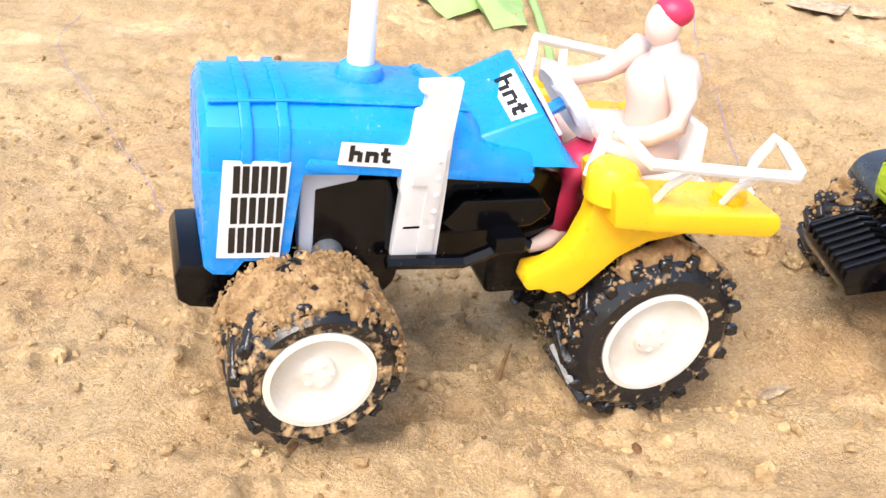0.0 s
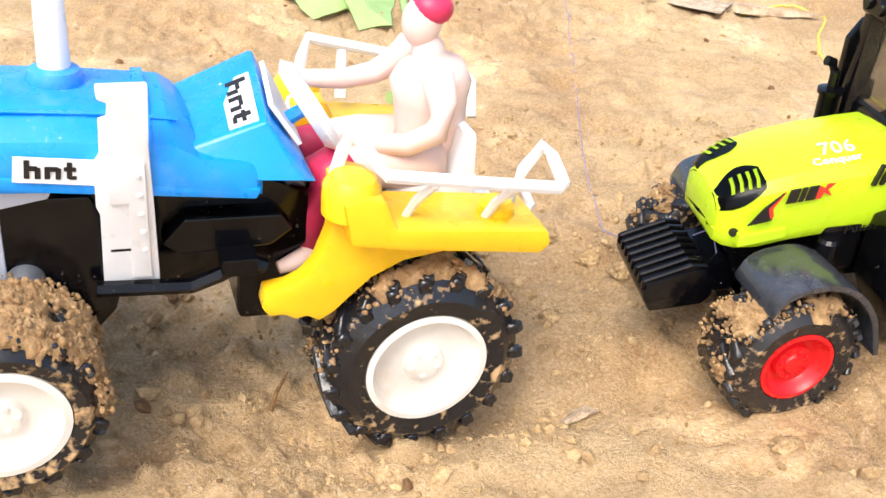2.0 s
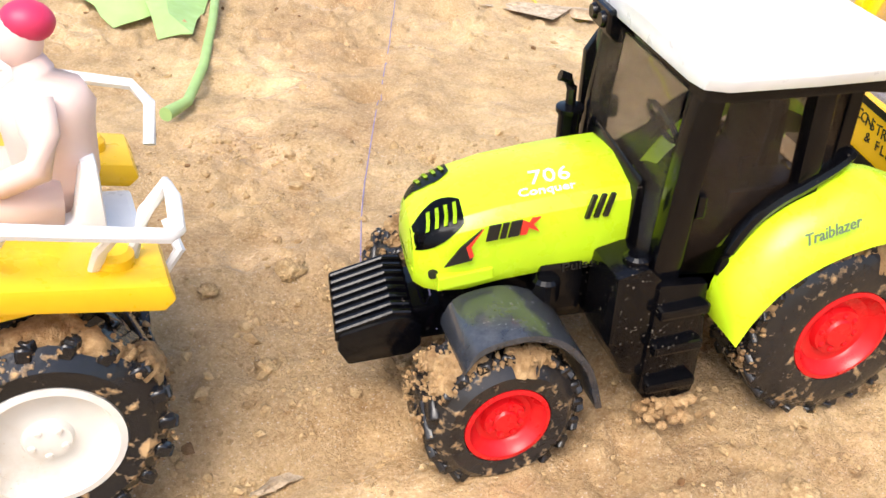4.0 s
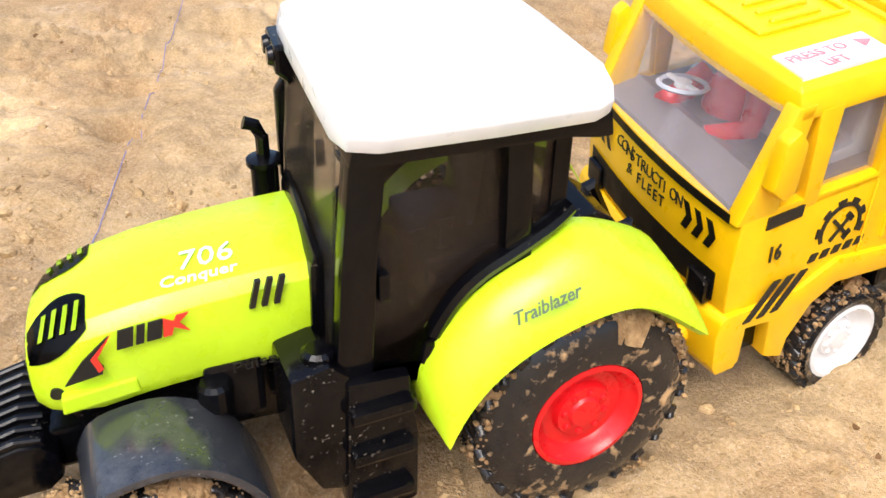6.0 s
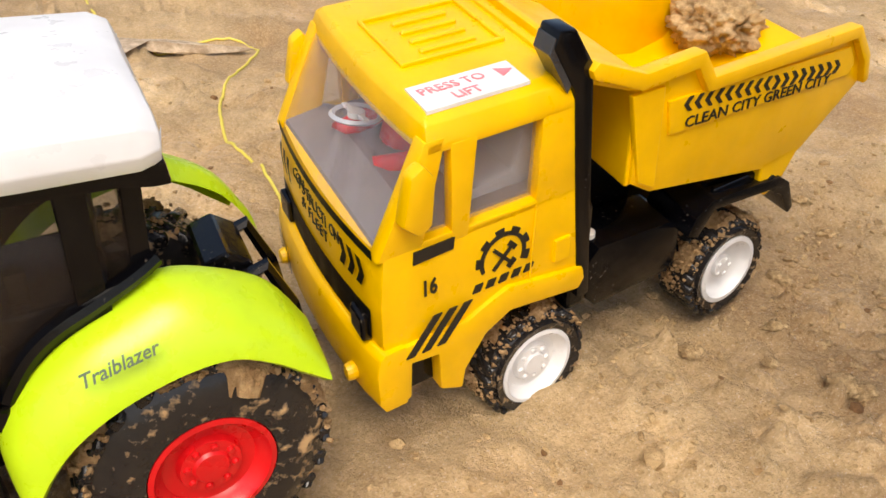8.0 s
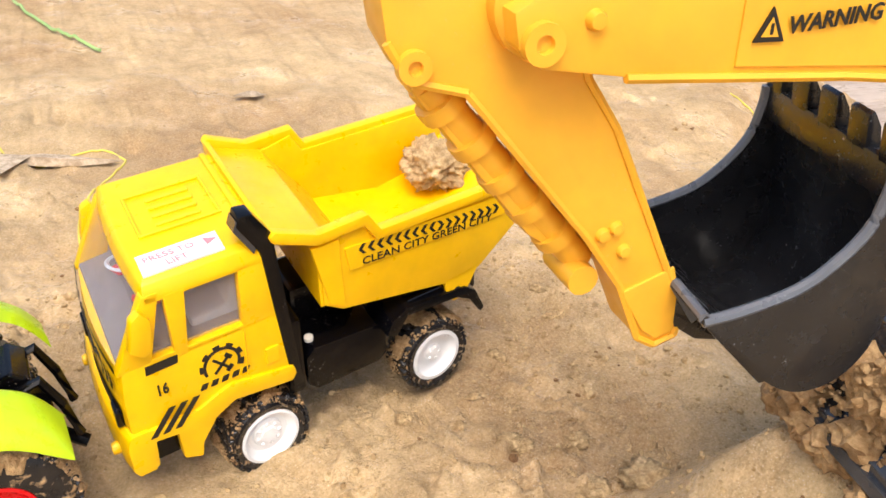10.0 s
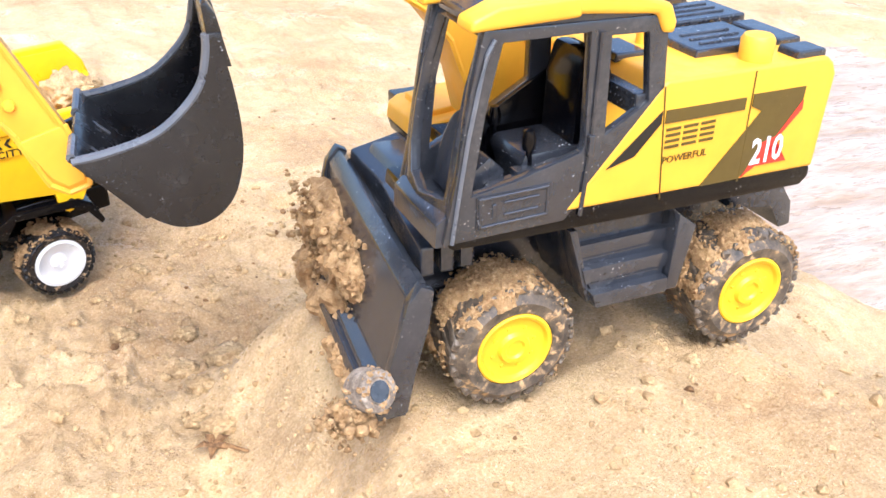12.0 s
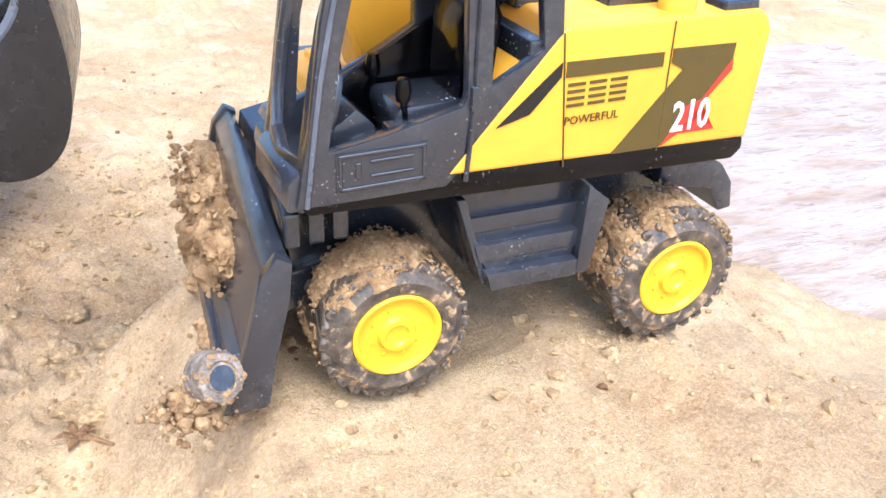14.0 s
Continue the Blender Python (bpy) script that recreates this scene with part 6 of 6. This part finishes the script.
doll("toy_driver", pose(0.0633, 0.1957, 0.020, 0, 5, 17), [
    (M_SKIN, tube([(5, 36, 40), (7, 36, 48), (6, 36, 58), (5.5, 36, 63), (5, 36, 67), (4, 36, 70.5), (2.5, 36, 74)], [8.5, 9, 9.5, 10.5, 8.5, 4.2, 3.2], 16)),
    (M_SKIN, egg(1.5, 36, 77.5, 5.0, 4.6, 6.2)),
    (M_CLOTH, egg(3.6, 36, 81, 5.4, 5.2, 4.2)),
    (M_SKIN, tube([(3, 26, 68), (4, 22.5, 62), (3, 21, 55), (-4, 22, 51.5), (-13, 25, 51), (-19, 27, 52)], [4.2, 3.8, 3.2, 2.8, 2.3, 2.2], 12)),
    (M_SKIN, tube([(3, 46, 68), (1, 50, 63), (-5, 51, 59), (-14, 49, 58), (-26, 45, 60)], [4.2, 3.8, 3.0, 2.6, 2.2], 12)),
    (M_SKIN, tube([(6, 29, 43), (-4, 27, 44), (-14, 25, 45), (-22, 24, 45.5)], [7, 6.2, 5.8, 5], 14)),
    (M_CLOTH, tube([(-18, 23.5, 48), (-23, 22.5, 45), (-25, 22, 36), (-26, 21, 26)], [5.0, 6.2, 5.2, 3.6], 14)),
    (M_SKIN, tube([(-25, 20, 25.5), (-30, 18, 23.5), (-35, 17, 22.5)], [2.6, 2.6, 1.6], 10)),
    (M_SKIN, tube([(4, 44, 42), (-10, 45, 43), (-20, 45, 42.5)], [7.5, 6.5, 5.5], 14)),
    (M_CLOTH, tube([(-16, 45, 43), (-22, 45, 42), (-28, 44, 32)], [5.4, 5.7, 4.5], 14)),
    (M_SKIN, tube([(-28, 44, 33), (-36, 42, 30.5), (-41, 41, 30)], [2.4, 2.4, 1.5], 10)),
], "pale pink and crimson plastic figure seated on a toy tractor")
doll("toy_driver", pose(0.4295, 0.2793, 0.0154, 0, -6, 14.5), [
    (M_RED, tube([(-97, 40, 52), (-97, 40, 62), (-98, 40, 70)], [8, 9, 6], 14)),
    (M_RED, tube([(-98, 50, 68), (-106, 52, 63), (-114, 50, 63)], [4, 3.4, 3], 10)),
    (M_RED, tube([(-98, 30, 68), (-104, 27, 61), (-114, 32, 60)], [4, 3.4, 3], 10)),
    (M_GREENP, tube([(-97, 36, 52), (-108, 34, 53), (-114, 34, 51)], [6, 5.4, 4], 12)),
    (M_SKIN, egg(-98.5, 40, 75.5, 4.4, 4.4, 5.2)),
], "red and green plastic figure seated in a toy truck cab")


def laid(name, pts, r, material, label, category, lift=0.0006, ends=()):
    """A string lying on the ground along plan points."""
    path = []
    for i in range(len(pts) - 1):
        a, b = pts[i], pts[i + 1]
        for k in range(8):
            f = k / 8
            path.append([a[j] + (b[j] - a[j]) * f for j in range(2)])
    path.append(list(pts[-1][:2]))
    sm = [[sum(path[min(max(i + d, 0), len(path) - 1)][j] for d in (-3, -2, -1, 0, 1, 2, 3)) / 7 for j in range(2)] for i in range(len(path))]
    P = [(1000 * x, 1000 * y, 1000 * (on_ground(x, y) + lift)) for x, y in sm]
    P = [tuple(1000 * c for c in e) for e in ends] + P
    ob = part(name, tube(P, r, 6), material, None, smooth=True)
    return tagged(ob, label, category)


laid("thread", [(0.133, 0.30), (0.135, 0.348), (0.142, 0.41), (0.150, 0.47), (0.157, 0.53), (0.165, 0.60), (0.17, 0.75)], 0.22, M_THREAD, "thin violet thread tied to a toy tractor's nose", "thread", ends=[(0.150, 0.232, 0.022), (0.147, 0.240, 0.036), (0.138, 0.262, 0.014)])
laid("thread", [(-0.099, 0.295), (-0.12, 0.331), (-0.15, 0.38), (-0.184, 0.433), (-0.208, 0.482), (-0.211, 0.54)], 0.16, M_THREAD, "thin pale thread lying across sand", "thread")
laid("string", [(0.298, 0.354), (0.304, 0.38), (0.301, 0.422), (0.291, 0.45), (0.294, 0.491), (0.305, 0.528), (0.33, 0.569), (0.325, 0.587), (0.298, 0.594), (0.273, 0.576), (0.254, 0.592), (0.241, 0.657), (0.231, 0.777), (0.223, 0.908)], 0.75, M_STRING, "yellow string curling over the sand", "string")
laid("string", [(0.80, 0.38), (0.815, 0.43), (0.835, 0.49), (0.86, 0.555), (0.87, 0.62)], 0.8, M_STRING, "yellow string running over pale sand", "string")


def leaf(name, pts, lift, material, label, stem=None, fold=0.006):
    """A blade with a fold along its middle and an uneven edge."""
    b = bmesh.new()
    c = [sum(p[j] for p in pts) / len(pts) for j in range(2)]
    ring = [b.verts.new((1000 * x, 1000 * y, 1000 * (on_ground(x, y) + lift + 0.4 * fold * math.sin(9 * i)))) for i, (x, y) in enumerate(pts)]
    mid = b.verts.new((1000 * c[0], 1000 * c[1], 1000 * (on_ground(*c) + lift + fold)))
    for i in range(len(ring)):
        b.faces.new((ring[i], ring[(i + 1) % len(ring)], mid))
    bmesh.ops.subdivide_edges(b, edges=b.edges[:], cuts=2, use_grid_fill=True, fractal=0.8, along_normal=0.4, seed=3)
    bmesh.ops.solidify(b, geom=b.faces[:], thickness=0.5)
    ob = part(name, b, material, None, smooth=True)
    if stem:
        part("stalk", tube([(1000 * x, 1000 * y, 1000 * (on_ground(x, y) + 0.004)) for x, y in stem], [2.4] * (len(stem) - 1) + [3.2], 10), M_LEAF, ob, "", True)
    return tagged(ob, label, "leaf")


leaf("green_leaf", [(-0.035, 0.60), (-0.01, 0.563), (0.008, 0.539), (0.028, 0.547), (0.036, 0.514), (0.053, 0.512), (0.058, 0.575), (0.05, 0.66), (-0.02, 0.66)], 0.004, M_LEAF, "broad pale green leaf with a thick stalk", [(0.058, 0.60), (0.062, 0.53), (0.0635, 0.47), (0.061, 0.43), (0.054, 0.414)])
leaf("dry_leaf", [(0.1025, 0.2085), (0.105, 0.2125), (0.1075, 0.2165), (0.112, 0.2165), (0.1155, 0.215), (0.112, 0.2125), (0.1085, 0.2115), (0.105, 0.2095)], 0.001, M_DRYLEAF, "small curled dry leaf on the sand", fold=0.0012)
leaf("bark_strip", [(0.215, 0.588), (0.25, 0.589), (0.29, 0.583), (0.325, 0.566), (0.29, 0.568), (0.25, 0.579)], 0.002, M_DRYLEAF, "pale dry husk lying on the sand", fold=0.003)
leaf("dry_leaf", [(0.42, 0.672), (0.435, 0.690), (0.45, 0.690), (0.44, 0.672)], 0.003, M_DRYLEAF, "small pale dry leaf on rough soil", fold=0.003)
laid("grass_blade", [(0.262, 1.02), (0.286, 0.915), (0.311, 0.850), (0.335, 0.812)], 1.6, M_LEAF, "thin green blade of grass on soil", "grass", 0.004)
leaf("grass_blade", [(1.42, 1.10), (1.36, 0.99), (1.258, 0.795), (1.275, 0.79), (1.385, 0.97), (1.45, 1.10)], 0.006, M_LEAF, "long green blade of grass lying on soil")
tw = part("twig", tube([(22, 204, 1000 * on_ground(0.022, 0.204)), (23.5, 207, 1000 * on_ground(0.022, 0.204) + 4), (26, 213, 1000 * on_ground(0.026, 0.213) + 7)], [0.9, 0.7, 0.4], 6), M_SOILDARK, None)
tagged(tw, "short dry twig sticking out of sand", "twig")
fl = bmesh.new()
for k in range(5):
    a = 0.5 + k * 1.25
    add(fl, tube([(0, 0, 1.5), (4 * math.cos(a), 4 * math.sin(a), 3), (8 * math.cos(a), 8 * math.sin(a), 1.2)], [1.2, 1.8, 0.3], 6, 0.5))
add(fl, tube([(0, 0, 1), (5, -4, 2.5), (11, -9, 2)], [1.4, 1.0, 0.6], 6))
flo = part("dried_flower", fl, M_SOILDARK, None, smooth=True)
flo.matrix_basis = pose(0.464, 0.136, on_ground(0.464, 0.136))
tagged(flo, "withered brown flower lying on the sand", "dried flower")


def blade_heap():
    """Clotted soil stuck to the far half of the excavator's blade, in the toy's own axes."""
    rng = random.Random(77)
    b = bmesh.new()

    def front(y):
        return -137.5 + 0.10 * (y - 6)
    for k in range(34):
        f = (k % 17) / 16
        y = 58 + 54 * f
        lump(b, (front(y) - rng.uniform(0, 11) * (0.5 + 0.5 * f), y + rng.gauss(0, 2), -22 + 41 * rng.random()), rng.uniform(5, 8.5), rng, 3, 0.8, (0.9, 1, 0.95))
    for k in range(9):
        y = 20 + 5 * k
        lump(b, (front(y) - 9 - rng.uniform(0, 3), y, -20 + rng.uniform(-2, 4)), rng.uniform(3, 5), rng, 3, 0.8, (0.9, 1, 0.9))
    lump(b, (front(56) - 4, 54, 9), 6.0, rng, 4, 0.8, (0.9, 1, 0.9))
    for _ in range(1300):
        f = rng.random()
        y = 54 + 60 * f
        blob(b, (front(y) - rng.uniform(1, 17) * (0.45 + 0.55 * f), y + rng.gauss(0, 3), -30 + 55 * rng.random() ** 0.7), 0.9 * math.exp(rng.gauss(0, 0.5)), rng, 0.9)
    for _ in range(350):
        y = rng.uniform(10, 60)
        blob(b, (front(y) - 10 + rng.gauss(0, 3), y, -20 + rng.gauss(0, 3)), 0.8 * math.exp(rng.gauss(0, 0.5)), rng, 0.9)
    ob = part("piled_soil", b, M_MUD, None, "", True)
    ob.matrix_basis = pose(0.6433, 0.0523, 0.0865, 0, -6, -3)
    return tagged(ob, "clotted brown soil stuck to a toy blade", "soil heap", kind="stuff")


blade_heap()


def muddy_cap():
    T = new("muddy_cap")
    T.matrix_basis = pose(0.4905, 0.058, 0.077)
    c = lathe([(0, -5), (3.6, -5), (4.2, -4.4), (4.6, -5.2), (6.4, -4.6), (7.0, -2.5), (7.0, 4), (6, 6), (0, 6)], 28)
    part("cap", c, M_STONE, T, "", True, pose(0, 0, 0, -28, 0, 12))
    part("recess", lathe([(0, -5.3), (3.4, -5.3), (3.6, -4)], 20), M_GREY, T, "", True, pose(0, 0, 0, -28, 0, 12))
    rng = random.Random(9)
    b = bmesh.new()
    for k in range(6):
        lump(b, (rng.gauss(-6, 3.0), rng.gauss(2, 2.5), rng.gauss(-10, 2.0)), rng.uniform(3, 4.6), rng, 3, 0.9, (1, 1, 0.8))
    for _ in range(380):
        blob(b, (rng.gauss(-6, 4.4), rng.gauss(2, 3.6), rng.gauss(-10, 3.2)), 0.8 * math.exp(rng.gauss(0, 0.5)), rng, 0.9)
    for k in range(170):
        a, q = rng.uniform(0, 6.28), rng.uniform(3.6, 7.4)
        p = pose(0, 0, 0, -28, 0, 12) @ Vector((q * math.cos(a), -4.4 + rng.uniform(0, 8 if q > 6.6 else 0.6), q * math.sin(a)))
        blob(b, p, 0.35 + 1.4 * rng.random() ** 2, rng)
    part("mud", b, M_MUD, T, "clotted brown mud", 2)
    return tagged(T, "round slate cap coated in pale dried mud beside blade", "cap")


muddy_cap()


def bed_load():
    rng = random.Random(15)
    b = bmesh.new()
    lump(b, (0, 0, 1), 14, rng, 5, 0.55, (1.0, 1.1, 0.75))
    ob = part("soil_load", b, M_CLOD, None, "", 2)
    ob.matrix_basis = pose(0.4295, 0.2793, 0.0154, 0, -6, 14.5) @ mm(40, 52, 60)
    return tagged(ob, "brown clod of soil lying in a truck bed", "soil clod")


bed_load()
